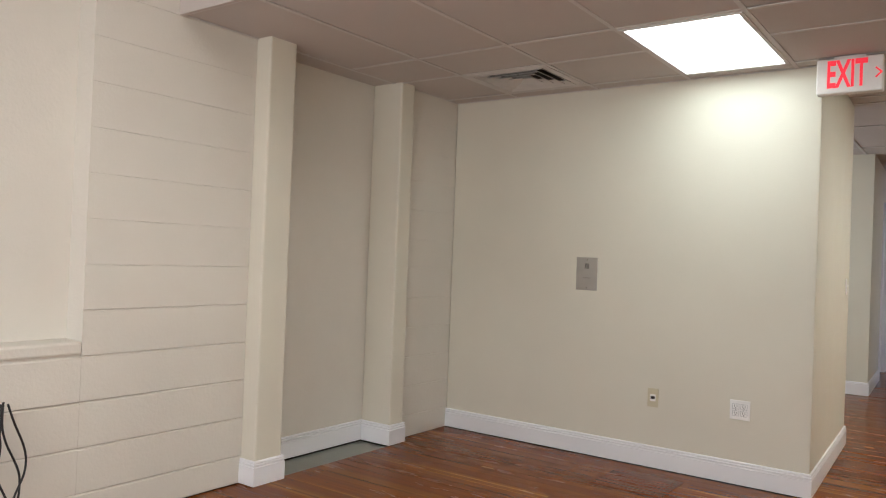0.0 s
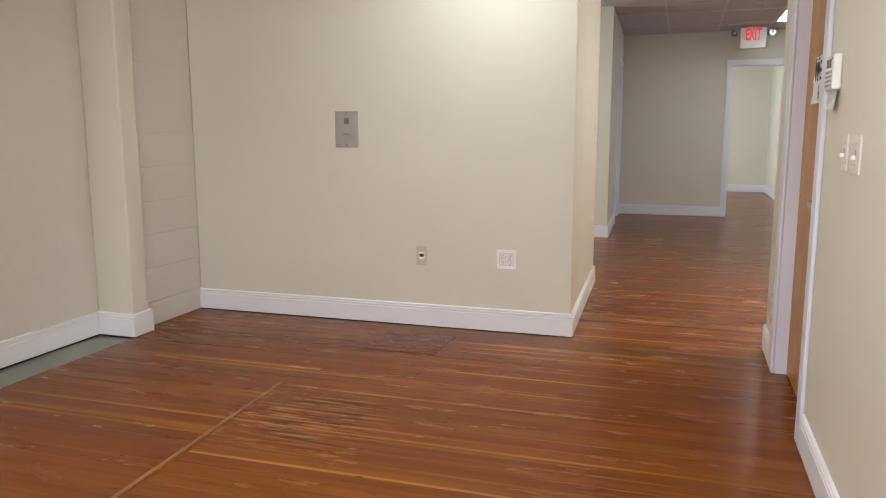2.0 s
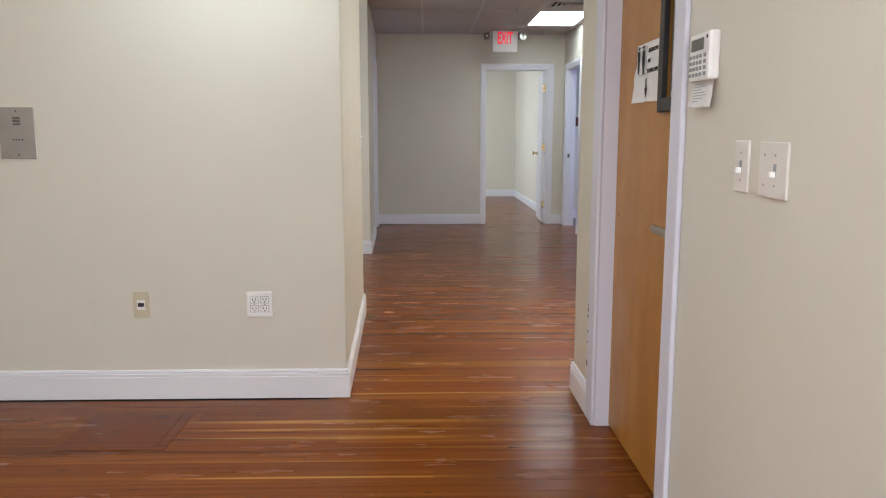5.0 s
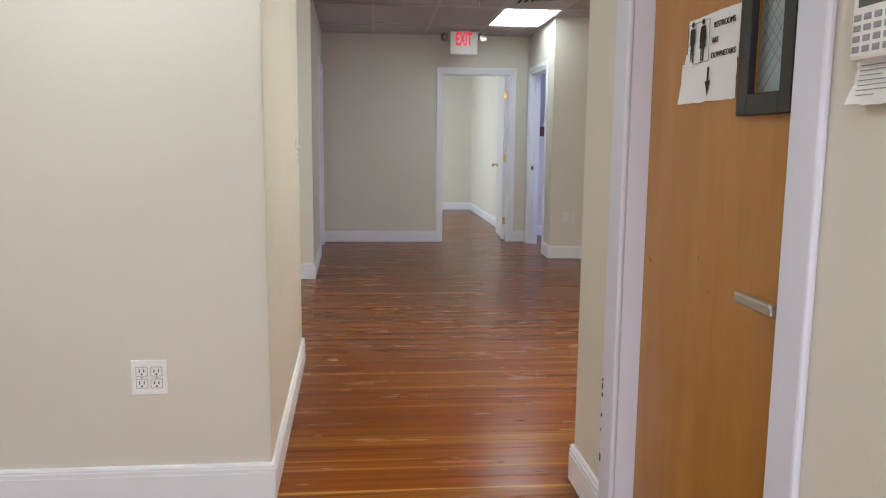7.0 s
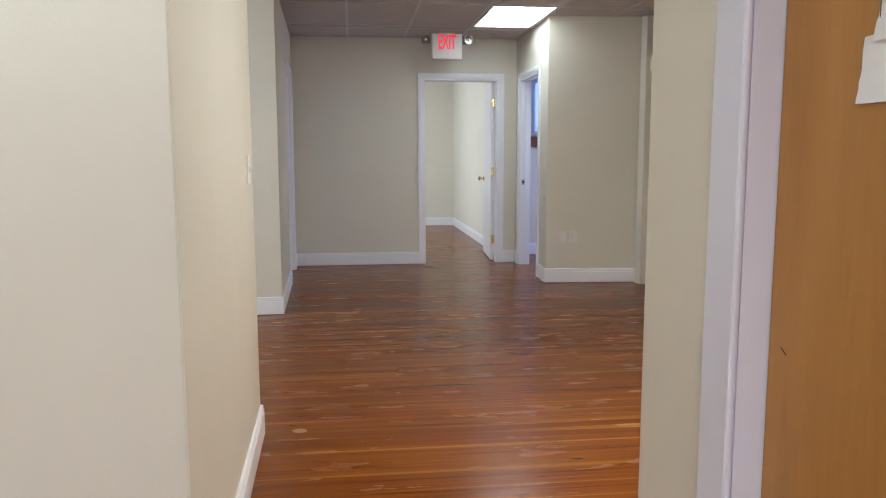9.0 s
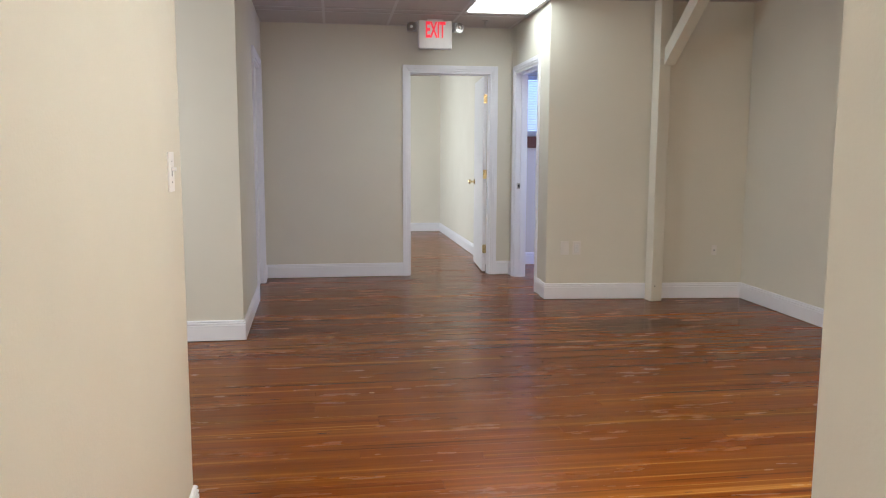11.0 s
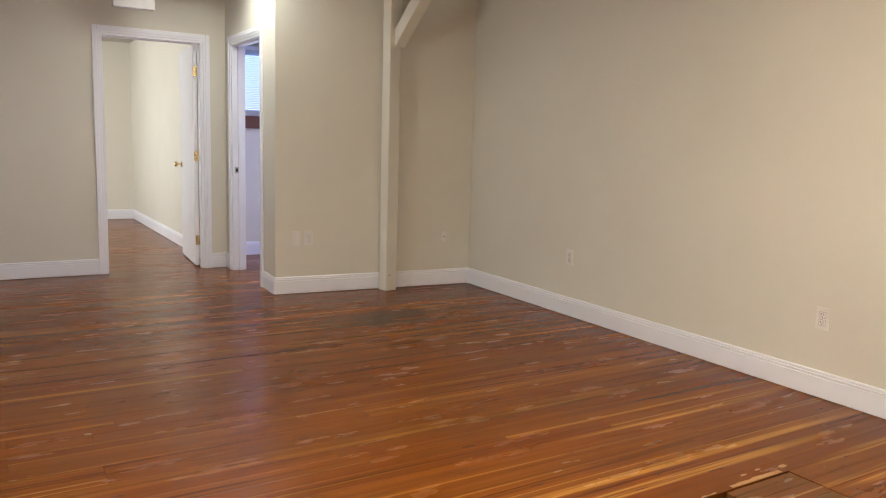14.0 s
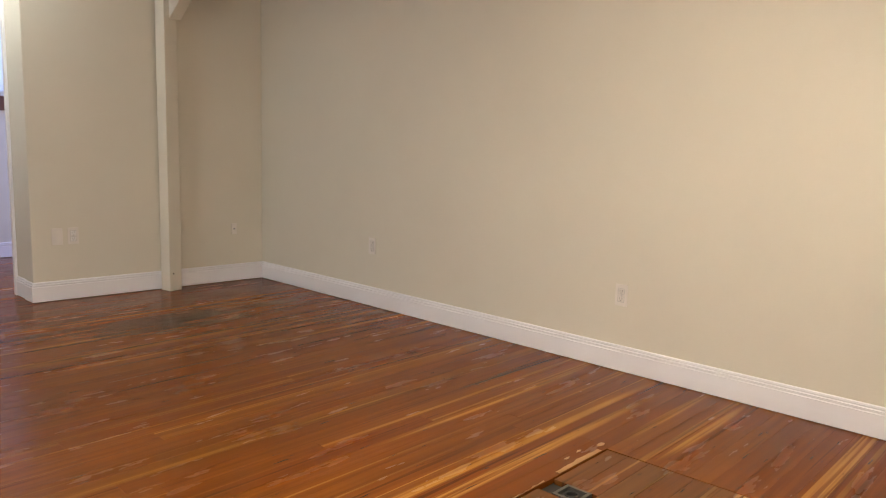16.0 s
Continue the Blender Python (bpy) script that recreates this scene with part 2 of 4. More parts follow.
def box(bm, x0, x1, y0, y1, z0, z1, bevel=0.0):
    r = bmesh.ops.create_cube(bm, size=1.0)
    for v in r["verts"]:
        v.co = Vector((x0 + (v.co.x + 0.5) * (x1 - x0), y0 + (v.co.y + 0.5) * (y1 - y0), z0 + (v.co.z + 0.5) * (z1 - z0)))
    if bevel:
        es = {e for v in r["verts"] for e in v.link_edges}
        bmesh.ops.bevel(bm, geom=list(es), offset=bevel, segments=2, profile=0.5, affect="EDGES")
    return bm


def boxes(*bs, bevel=0.0):
    bm = bmesh.new()
    for b in bs:
        box(bm, *b, bevel=bevel)
    return bm


def prism(pts, z0, z1, bevel=0.0):
    bm = bmesh.new()
    lo = [bm.verts.new((x, y, z0)) for x, y in pts]
    hi = [bm.verts.new((x, y, z1)) for x, y in pts]
    bm.faces.new(lo[::-1])
    bm.faces.new(hi)
    for i in range(len(pts)):
        k = (i + 1) % len(pts)
        bm.faces.new((lo[i], lo[k], hi[k], hi[i]))
    bmesh.ops.recalc_face_normals(bm, faces=bm.faces)
    if bevel:
        bmesh.ops.bevel(bm, geom=list(bm.edges), offset=bevel, segments=2, affect="EDGES")
    return bm


def cyl(bm, m, r0, r1, depth, seg=20):
    bmesh.ops.create_cone(bm, cap_ends=True, segments=seg, radius1=r0, radius2=r1, depth=depth, matrix=m)
    return bm


def ball(bm, m, r, seg=16):
    bmesh.ops.create_uvsphere(bm, u_segments=seg, v_segments=seg // 2, radius=r, matrix=m)
    return bm


def mesh_ob(name, bm, material):
    me = bpy.data.meshes.new(name)
    bmesh.ops.recalc_face_normals(bm, faces=bm.faces)
    bm.to_mesh(me)
    bm.free()
    me.materials.append(material)
    return new(name, me)


def part(name, bm, material, parent, label=""):
    ob = mesh_ob(name, bm, material)
    ob.parent = parent
    return tagged(ob, label)


def structure(name, bm, material, label, category):
    return tagged(mesh_ob(name, bm, material), label, category, kind="structure")


def thing(name, m, label, category, group=""):
    ob = new(name)
    ob.matrix_world = m
    ob.empty_display_size = 0.1
    return tagged(ob, label, category, group)


def text_mesh(name, words, size, material, parent, m, extrude=0.0006, stretch=1.0, fat=0.0):
    cu = bpy.data.curves.new(name, "FONT")
    cu.offset, cu.body, cu.size, cu.extrude, cu.align_x, cu.align_y = fat, words, size, extrude, "CENTER", "CENTER"
    tmp = new(name + "_tmp", cu)
    me = bpy.data.meshes.new_from_object(tmp.evaluated_get(bpy.context.evaluated_depsgraph_get()))
    bpy.data.objects.remove(tmp)
    me.transform(m @ Matrix.Diagonal((stretch, 1, 1, 1)))
    me.materials.clear()
    me.materials.append(material)
    ob = new(name, me)
    ob.parent = parent
    return ob


def tube(name, pts, r, material, parent=None):
    cu = bpy.data.curves.new(name, "CURVE")
    cu.dimensions, cu.bevel_depth, cu.bevel_resolution = "3D", r, 3
    sp = cu.splines.new("NURBS")
    sp.points.add(len(pts) - 1)
    for q, c in zip(sp.points, pts):
        q.co = (*c, 1)
    sp.use_endpoint_u, sp.order_u = True, 3
    tmp = new(name + "_tmp", cu)
    me = bpy.data.meshes.new_from_object(tmp.evaluated_get(bpy.context.evaluated_depsgraph_get()))
    bpy.data.objects.remove(tmp)
    me.materials.clear()
    me.materials.append(material)
    ob = new(name, me)
    ob.parent = parent
    return ob


# ---- large structure ----
H = 2.485
HF = 2.42                   # front room's dropped ceiling
TOP = H + 0.35
HI = 3.1
XL, XR = -2.51, 1.033        # front room: block wall, door wall
RX = 3.88                   # far wall of the bay
FY = 6.785                  # wall with the far door

structure("floor", boxes((-3.0, 4.95, -6.6, 11.5, -0.2, -0.024)), GAP, "dark subfloor under the strip boards", "floor")
floor = bpy.data.objects["floor"]

PA, PB = (-0.02, 0.015), (-0.070, 1.645)   # passage side, slightly out of square
structure("wall_partition", prism([(XL, 0.015), PA, PB, (XL, 1.645)], 0, TOP, 0.004), CREAM, "cream painted drywall partition with square corner", "wall")
structure("wall_recess_left", boxes((-2.66, -2.54, 1.4, 2.3, 0, TOP), (-2.66, -2.54, 3.5, 4.5, 0, TOP), (-2.66, -2.54, 2.3, 3.5, 0, 0.95), (-2.66, -2.54, 2.3, 3.5, 2.15, TOP)), CREAM, "cream wall with a window opening", "wall")
structure("wall_recess_back", boxes((-2.54, -0.33, 4.215, 4.335, 0, TOP)), CREAM, "cream painted wall of the side recess", "wall")
# the hall's left wall runs slightly out of square
LA, LB = (-0.205, 4.215), (-0.285, FY)


def along(a, b, y):
    return a[0] + (b[0] - a[0]) * (y - a[1]) / (b[1] - a[1])


D3A, D3B = 5.60, 6.50
bm = prism([(LA[0] - 0.125, 4.215), LA, (along(LA, LB, D3A), D3A), (along(LA, LB, D3A) - 0.125, D3A)], 0, TOP)
tmp = prism([(along(LA, LB, D3B) - 0.125, D3B), (along(LA, LB, D3B), D3B), LB, (LB[0] - 0.125, FY)], 0, TOP)
me = bpy.data.meshes.new("t")
tmp.to_mesh(me)
bm.from_mesh(me)
tmp.free()
tmp = prism([(along(LA, LB, D3A) - 0.125, D3A), (along(LA, LB, D3A), D3A), (along(LA, LB, D3B), D3B), (along(LA, LB, D3B) - 0.125, D3B)], 2.04, TOP)
tmp.to_mesh(me := bpy.data.meshes.new("t2"))
bm.from_mesh(me)
tmp.free()
structure("wall_hall_left", bm, CREAM, "cream hall wall with a door opening", "wall")

FX0, FX1, FTOP = 1.138, 1.990, 2.055
structure("wall_hall_end", boxes((-0.42, FX0, FY, FY + 0.12, 0, TOP), (FX1, 2.19, FY, FY + 0.12, 0, TOP), (FX0, FX1, FY, FY + 0.12, FTOP, TOP)), CREAM, "cream end wall with a door opening", "wall")
DX = 2.19
E0, E1 = 5.75, 6.60
structure("wall_side_office", boxes((DX, DX + 0.12, 5.40, E0, 0, TOP), (DX, DX + 0.12, E1, FY + 0.12, 0, TOP), (DX, DX + 0.12, E0, E1, 2.04, TOP), bevel=0.003), CREAM, "cream wall with a narrow door opening", "wall")
BA, BB = (2.178, 5.368), (RX, 5.215)
structure("wall_bay_back", prism([BA, BB, (RX, 5.40), (2.178, 5.50)], 0, TOP, 0.003), CREAM, "cream painted wall behind the wooden post", "wall")
RN = 3.79                   # the long wall's near end stands further in


def long_wall(y):
    return RN + (RX - RN) * y / 5.215


structure("wall_bay_right", prism([(long_wall(-0.05), -0.05), (RX + 0.005, 5.5), (RX + 0.125, 5.5), (RX + 0.125, -0.05)], 0, TOP), CREAM, "long cream painted wall with faint scuffs", "wall")
structure("wall_bay_front", boxes((1.173, RN - 0.002, -0.04, 0.09, 0, TOP)), CREAM, "cream painted wall beside the exit door", "wall")
G0, G1, GTOP = -1.211, -0.340, 2.06
structure("wall_exit_door", boxes((XR, XR + 0.14, -6.5, G0, 0, HI), (XR, XR + 0.14, G1, 0.09, 0, TOP), (XR, XR + 0.14, G0, G1, GTOP, HI), bevel=0.003), CREAM, "cream painted wall round the exit door", "wall")
# unseen wall, its opening made up to go with the front fill light
structure("wall_front", boxes((-3.0, 1.16, -6.62, -6.5, 0, 0.9), (-3.0, 1.16, -6.62, -6.5, 2.5, HI), (-3.0, -1.9, -6.62, -6.5, 0.9, 2.5), (0.85, 1.16, -6.62, -6.5, 0.9, 2.5)), CREAM, "unseen cream front wall with a made-up wide opening", "wall")
structure("wall_stair_back", boxes((2.3, 2.42, -1.6, -0.04, 0, HI), (1.16, 2.3, -1.72, -1.6, 0, HI)), CREAM, "cream walls of the stair behind the door", "wall")
# back office
structure("wall_back_office", boxes((-1.1, 2.1, 11.37, 11.49, 0, TOP), (2.1, 2.19, FY + 0.12, 11.49, 0, TOP), (-1.1, -0.98, FY + 0.12, 8.5, 0, TOP), (-1.1, -0.98, 9.9, 11.37, 0, TOP), (-1.1, -0.98, 8.5, 9.9, 0, 1.0), (-1.1, -0.98, 8.5, 9.9, 2.2, TOP), (-1.1, -0.42, FY, FY + 0.12, 0, TOP)), CREAM, "cream walls of the empty back office", "wall")
# side office: low wall with a brown cap, window with blinds beyond
structure("wall_side_office_low", boxes((2.192, 4.9, 7.44, 7.56, 0, 1.31)), CREAM, "low cream wall under a brown board", "wall")
# the opening at x 4.9 is unseen, added for the side office fill
structure("wall_side_office_outer", boxes((2.192, 3.2, 10.2, 10.32, 0, TOP), (4.6, 5.0, 10.2, 10.32, 0, TOP), (3.2, 4.6, 10.2, 10.32, 0, 1.55), (3.2, 4.6, 10.2, 10.32, 2.4, TOP), (4.9, 5.02, 7.2, 10.32, 0, TOP), (4.9, 5.02, 5.4, 5.9, 0, TOP), (4.9, 5.02, 5.9, 7.2, 0, 1.0), (4.9, 5.02, 5.9, 7.2, 2.2, TOP), (RX + 0.12, 4.9, 5.4, 5.5, 0, TOP)), CREAM, "cream outer walls of the side office", "wall")

# painted block wall on the left: pilasters, alcove, filled window
W0 = -2.825
structure("wall_block_core", boxes((-2.95, -2.69, -6.5, 1.4, 0, HI), (-2.69, -2.645, -4.4, W0, 0.836, HI), (-2.69, -2.525, -0.60, 0.015, 0, HI), (-2.69, -2.525, W0, -1.905, 0, HI), (-2.69, -2.525, -6.5, W0, 0, 0.83), (-2.69, -2.525, -6.5, -4.4, 0.83, HI)), BLOCK, "painted block wall with a filled-in window", "wall")
block_wall = bpy.data.objects["wall_block_core"]
structure("pilaster_1", boxes((-2.69, -2.402, -1.905, -1.715, 0, HI), bevel=0.012), CREAM, "smooth cream pilaster with a white base", "pilaster")
structure("pilaster_2", boxes((-2.69, -2.440, -0.735, -0.595, 0, HI), bevel=0.012), CREAM, "smooth cream pilaster with a white base", "pilaster")
structure("alcove_floor", boxes((-2.69, -2.435, -1.715, -0.735, -0.024, -0.012)), CONCRETE, "grey concrete strip in the alcove", "floor")


def course(y0, y1, z0, z1, seed, worn=1.0):
    """One painted block course with uneven arrises."""
    rnd = random.Random(seed)
    n = max(2, int((y1 - y0) / 0.05))
    bm = bmesh.new()
    rows = []
    for i in range(n + 1):
        y = y0 + (y1 - y0) * i / n
        fill = worn * (1.0 if z1 < 0.8 else (0.6 if z1 < 1.3 else 0.25))   # joints higher up are filled with paint
        a = 0.0002 + 0.0012 * fill * abs(noise.noise((y * 7, z0 * 9, seed)))
        b = 0.0002 + 0.010 * fill * max(0.0, noise.noise((y * 3, z1 * 5, seed + 3)))
        x = XL + 0.0015 * noise.noise((y * 2, z0 * 3, 1))
        prof = ((-2.525, z0 + a), (x - 0.008 * fill, z0 + a), (x, z0 + a + 0.005 * fill + 0.001), (x, z1 - b - 0.005 * fill - 0.001), (x - 0.008 * fill, z1 - b), (-2.525, z1 - b))
        rows.append([bm.verts.new((px, y, pz)) for px, pz in prof])
    for r, s in zip(rows, rows[1:]):
        for k in range(6):
            bm.faces.new((r[k], r[(k + 1) % 6], s[(k + 1) % 6], s[k]))
    bm.faces.new(rows[0])
    bm.faces.new(rows[-1][::-1])
    return bm


cz = [0.0] + [0.148 + 0.206 * i for i in range(12)] + [HI]
for i, (a, b) in enumerate(zip(cz, cz[1:])):
    part("block_course", course(-0.593, 0.014, a, b, i, 0.35), BLOCK, block_wall)
    part("block_course", course(W0, -1.907, a, b, i + 40), BLOCK, block_wall)
    if b < 0.84:
        part("block_course", course(-6.4, W0 - 0.001, a, b, i + 80), BLOCK, block_wall)
structure("window_ledge", boxes((-2.69, -2.505, -4.4, W0, 0.775, 0.835), bevel=0.012), BLOCK, "painted ledge of the filled-in window", "ledge")

# baseboards: a flat board with a grooved cap


def baseboard(name, a, b, out, ma=0, mb=0, h=0.137, parent_label="white painted baseboard with a grooved cap"):
    """From a to b along the wall's face, standing out along `out`; ma, mb = 1 mitre an end round an outer corner."""
    prof = [(0, 0.004), (0.015, 0.004), (0.015, h - 0.034), (0.0105, h - 0.032), (0.0105, h - 0.028), (0.0145, h - 0.026), (0.0145, h - 0.018), (0.0085, h - 0.016), (0.0085, h - 0.012), (0.013, h - 0.009), (0.010, h - 0.002), (0.006, h), (0, h)]
    bm = bmesh.new()
    ends = []
    run = (Vector(b) - Vector(a)).normalized()
    for q, mi, sg_ in ((a, ma, -1), (b, mb, 1)):
        ends.append([bm.verts.new((q[0] + (out[0] + run.x * mi * sg_) * d, q[1] + (out[1] + run.y * mi * sg_) * d, z)) for d, z in prof])
    n = len(prof)
    for k in range(n):
        bm.faces.new((ends[0][k], ends[0][(k + 1) % n], ends[1][(k + 1) % n], ends[1][k]))
    bm.faces.new(ends[0])
    bm.faces.new(ends[1][::-1])
    return structure(name, bm, WHITE, parent_label, "baseboard")


baseboard("baseboard_partition", (XL, 0.015), (-0.02, 0.015), (0, -1), 0, 1)
baseboard("baseboard_partition_side", PA, PB, (0.9992, 0.0399), 1, 1)
baseboard("baseboard_partition_rear", (-2.5, 1.645), PB, (0, 1), 0, 1)
baseboard("baseboard_recess", (-2.5, 4.215), (LA[0], 4.215), (0, -1), 0, 1)
baseboard("baseboard_hall_left", LA, (along(LA, LB, D3A - 0.056), D3A - 0.056), (1, 0), 1, 0)
baseboard("baseboard_hall_left_end", (along(LA, LB, D3B + 0.056), D3B + 0.056), (LB[0], FY), (1, 0))
baseboard("baseboard_hall_end", (-0.285, FY), (FX0 - 0.056, FY), (0, -1))
baseboard("baseboard_hall_end_right", (FX1 + 0.056, FY), (DX, FY), (0, -1))
baseboard("baseboard_side_office_wall", (DX, 5.51), (DX, E0 - 0.056), (-1, 0))
baseboard("baseboard_side_office_wall_far", (DX, E1 + 0.056), (DX, FY - 0.015), (-1, 0))
baseboard("baseboard_bay_back", BA, BB, (-0.094, -0.9956), 1, 0)
baseboard("baseboard_bay_end", BA, (BA[0], 5.50), (-1, 0), 1, 0)
baseboard("baseboard_bay_right", (long_wall(0.08), 0.08), (RX, 5.21), (-1, 0))
baseboard("baseboard_bay_front", (XR, 0.09), (RN, 0.09), (0, 1), 1, 0)
baseboard("baseboard_exit_near", (XR, -6.5), (XR, G0 - 0.075), (-1, 0))
baseboard("baseboard_exit_end", (XR, G1 + 0.095), (XR, 0.09), (-1, 0), 0, 1)
baseboard("baseboard_pilaster_1", (-2.402, -1.905), (-2.402, -1.715), (1, 0), 1, 1)
baseboard("baseboard_pilaster_1_near", (XL, -1.905), (-2.402, -1.905), (0, -1), 0, 1)
baseboard("baseboard_pilaster_1_far", (-2.69, -1.715), (-2.402, -1.715), (0, 1), 0, 1)
baseboard("baseboard_alcove", (-2.69, -1.70), (-2.69, -0.75), (1, 0))
baseboard("baseboard_pilaster_2", (-2.440, -0.735), (-2.440, -0.595), (1, 0), 1, 1)
baseboard("baseboard_pilaster_2_near", (-2.69, -0.735), (-2.440, -0.735), (0, -1), 0, 1)
baseboard("baseboard_pilaster_2_far", (XL, -0.595), (-2.440, -0.595), (0, 1), 0, 1)
baseboard("baseboard_office_back", (-0.98, 11.37), (2.1, 11.37), (0, -1))
baseboard("baseboard_office_right", (2.1, FY + 0.12), (2.1, 11.37), (-1, 0))
baseboard("baseboard_office_low_wall", (2.2, 7.44), (4.9, 7.44), (0, -1))

# ceiling: slab, tiles in a metal grid, higher slab over the front
TW, TL = 0.61, 1.22
GX0, GY0, GXH = -0.15, -1.16, -0.285


def ceiling_area(name, x0, x1, y0, y1, z, holes=(), gx=GX0):
    """Lay-in tiles, each a shallow slab between grid bars; holes are (x0, x1, y0, y1) of fixtures."""
    bm = bmesh.new()
    rnd = random.Random(7)
    xs = sorted({x0, x1} | {gx + TW * k for k in range(-12, 12) if x0 < gx + TW * k < x1})
    ys = sorted({y0, y1} | {GY0 + TL * k for k in range(-6, 14) if y0 < GY0 + TL * k < y1} | {h[i] for h in holes for i in (2, 3)})
    for a, b in zip(xs, xs[1:]):
        for c, d in zip(ys, ys[1:]):
            mx, my = (a + b) / 2, (c + d) / 2
            if any(h[0] - 0.05 < mx < h[1] + 0.05 and h[2] < my < h[3] for h in holes):
                continue
            lift = rnd.uniform(0.0, 0.004)
            box(bm, a + 0.008, b - 0.008, c + 0.008, d - 0.008, z + 0.003 + lift, z + 0.02)
    box(bm, x0, x1, y0, y1, z + 0.075, z + 0.2)
    return structure(name, bm, TILE, "lay-in ceiling tiles, slightly stained", "ceiling"), xs, ys


def grid_bars(name, xs, ys, z, holes=()):
    bm = bmesh.new()
    for x in xs:
        for c, d in zip(ys, ys[1:]):
            if not any(h[0] + 0.06 < x < h[1] - 0.06 and c + 0.01 < h[3] and d - 0.01 > h[2] for h in holes):
                box(bm, x - 0.012, x + 0.012, c, d, z - 0.001, z + 0.0025)
    for y in ys:
        for a, b in zip(xs, xs[1:]):
            if not any(h[0] - 0.05 < (a + b) / 2 < h[1] + 0.05 and h[2] + 0.02 < y < h[3] - 0.02 for h in holes):
                box(bm, a + 0.0125, b - 0.0125, y - 0.012, y + 0.012, z - 0.001, z + 0.0025)
    structure(name, bm, GRID, "thin painted metal ceiling grid", "ceiling grid")


L1 = (GX0 - TW, GX0, -1.16, -0.13)
V1 = (GX0 - 3 * TW, GX0 - 2 * TW, -0.72, -0.13)
L2 = (GXH + 3 * TW, GXH + 4 * TW, 4.88, 5.99)
V2 = (GXH + 3 * TW, GXH + 4 * TW, 4.28, 4.88)
L3 = (GXH + 3 * TW, GXH + 4 * TW, 0.30, 1.52)
L4 = (GXH + 2 * TW, GXH + 3 * TW, 0.30, 1.52)
_, xs, ys = ceiling_area("ceiling_front", XL, XR, -2.38, 0.013, HF, (L1, V1))
grid_bars("ceiling_grid_front", xs, ys, HF, (L1, V1))
structure("ceiling_alcove", boxes((-2.69, XL - 0.001, -1.714, -0.736, HF + 0.002, HF + 0.02)), TILE, "ceiling tile edge over the alcove", "ceiling")
_, xs, ys = ceiling_area("ceiling_hall", -2.54, RX, 0.085, FY, H, (L2, V2, L3, L4), GXH)
grid_bars("ceiling_grid_hall", xs, ys, H, (L2, V2, L3, L4))
structure("ceiling_hall_link", boxes((-0.02, XR, 0.0135, 0.084, HF, H + 0.2)), TILE, "ceiling strip over the passage", "ceiling")
structure("ceiling_bulkhead", boxes((XL, XR, -2.40, -2.381, HF - 0.004, HI)), TILE, "pale face above the edge of the dropped ceiling", "ceiling")
structure("ceiling_high", boxes((-2.95, 1.16, -6.6, -2.381, HI, HI + 0.1)), TILE, "plain higher ceiling", "ceiling")
structure("ceiling_offices", boxes((-1.1, 5.02, FY + 0.125, 11.5, H, H + 0.15), (DX + 0.125, 5.02, 5.51, FY + 0.124, H, H + 0.15), (1.165, 2.42, -1.72, -0.05, HI, HI + 0.1)), TILE, "plain office ceiling", "ceiling")


def troffer(label, r, z, material, group="ceiling troffers"):
    x0, x1, y0, y1 = r
    t = thing("ceiling_light", pose((x0 + x1) / 2, (y0 + y1) / 2, z), label, "ceiling light", group)
    hx, hy = (x1 - x0) / 2 - 0.012, (y1 - y0) / 2 - 0.012
    part("frame", boxes((-hx, hx, -hy, -hy + 0.02, -0.008, 0.012), (-hx, hx, hy - 0.02, hy, -0.008, 0.012), (-hx, -hx + 0.02, -hy + 0.02, hy - 0.02, -0.008, 0.012), (hx - 0.02, hx, -hy + 0.02, hy - 0.02, -0.008, 0.012)), GRID, t, "white metal frame")
    part("diffuser", boxes((-hx + 0.0205, hx - 0.0205, -hy + 0.0205, hy - 0.0205, 0.002, 0.008)), material, t, "lit prismatic diffuser")
    part("housing", boxes((-hx, hx, -hy, hy, 0.014, 0.07)), GRID, t)
    return t


troffer("lit fluorescent troffer in the tile ceiling", L1, HF, DIFF)
troffer("lit fluorescent troffer near the hall end", L2, H, DIFFE)
troffer("lit warm troffer over the bay", L3, H, DIFFW)
# no lamp known here; added out of view to brighten the passage
troffer("unseen fill panel over the passage", L4, H, DIFFH)
# unseen panel, added to light the front room's side walls
troffer("unseen fill panel over the front", (-0.35, 0.26, -3.72, -2.50), HI - 0.075, DIFFN)


def vent(r, z):
    x0, x1, y0, y1 = r
    t = thing("ceiling_vent", pose((x0 + x1) / 2, (y0 + y1) / 2, z), "pale metal ceiling diffuser with stepped louvres", "ceiling vent", "ceiling vents")
    hx, hy = (x1 - x0) / 2 - 0.012, (y1 - y0) / 2 - 0.012
    part("backing", boxes((-hx, hx, -hy, hy, 0.03, 0.05)), GAP, t, "dark duct behind the louvres")
    for i in range(5):
        k = i * 0.052
        bm = bmesh.new()
        a, b = (hx - k, hy - k), (hx - k - (0.045 if i == 0 else 0.046), hy - k - (0.045 if i == 0 else 0.046))
        za, zb = -0.004 if i == 0 else -0.006, -0.004 if i == 0 else 0.018
        lo = [[bm.verts.new((sx * q[0], sy * q[1], zz + dz)) for sx, sy in ((-1, -1), (1, -1), (1, 1), (-1, 1))] for dz in (0, 0.003) for q, zz in ((a, za), (b, zb))]
        for j in range(4):
            k2 = (j + 1) % 4
            bm.faces.new((lo[0][j], lo[0][k2], lo[1][k2], lo[1][j]))
            bm.faces.new((lo[2][j], lo[2][k2], lo[3][k2], lo[3][j]))
            bm.faces.new((lo[0][j], lo[0][k2], lo[2][k2], lo[2][j]))
            bm.faces.new((lo[1][j], lo[1][k2], lo[3][k2], lo[3][j]))
        part("frame" if i == 0 else "louvre", bm, GRID, t)
    return t


vent(V1, HF)
vent(V2, H)


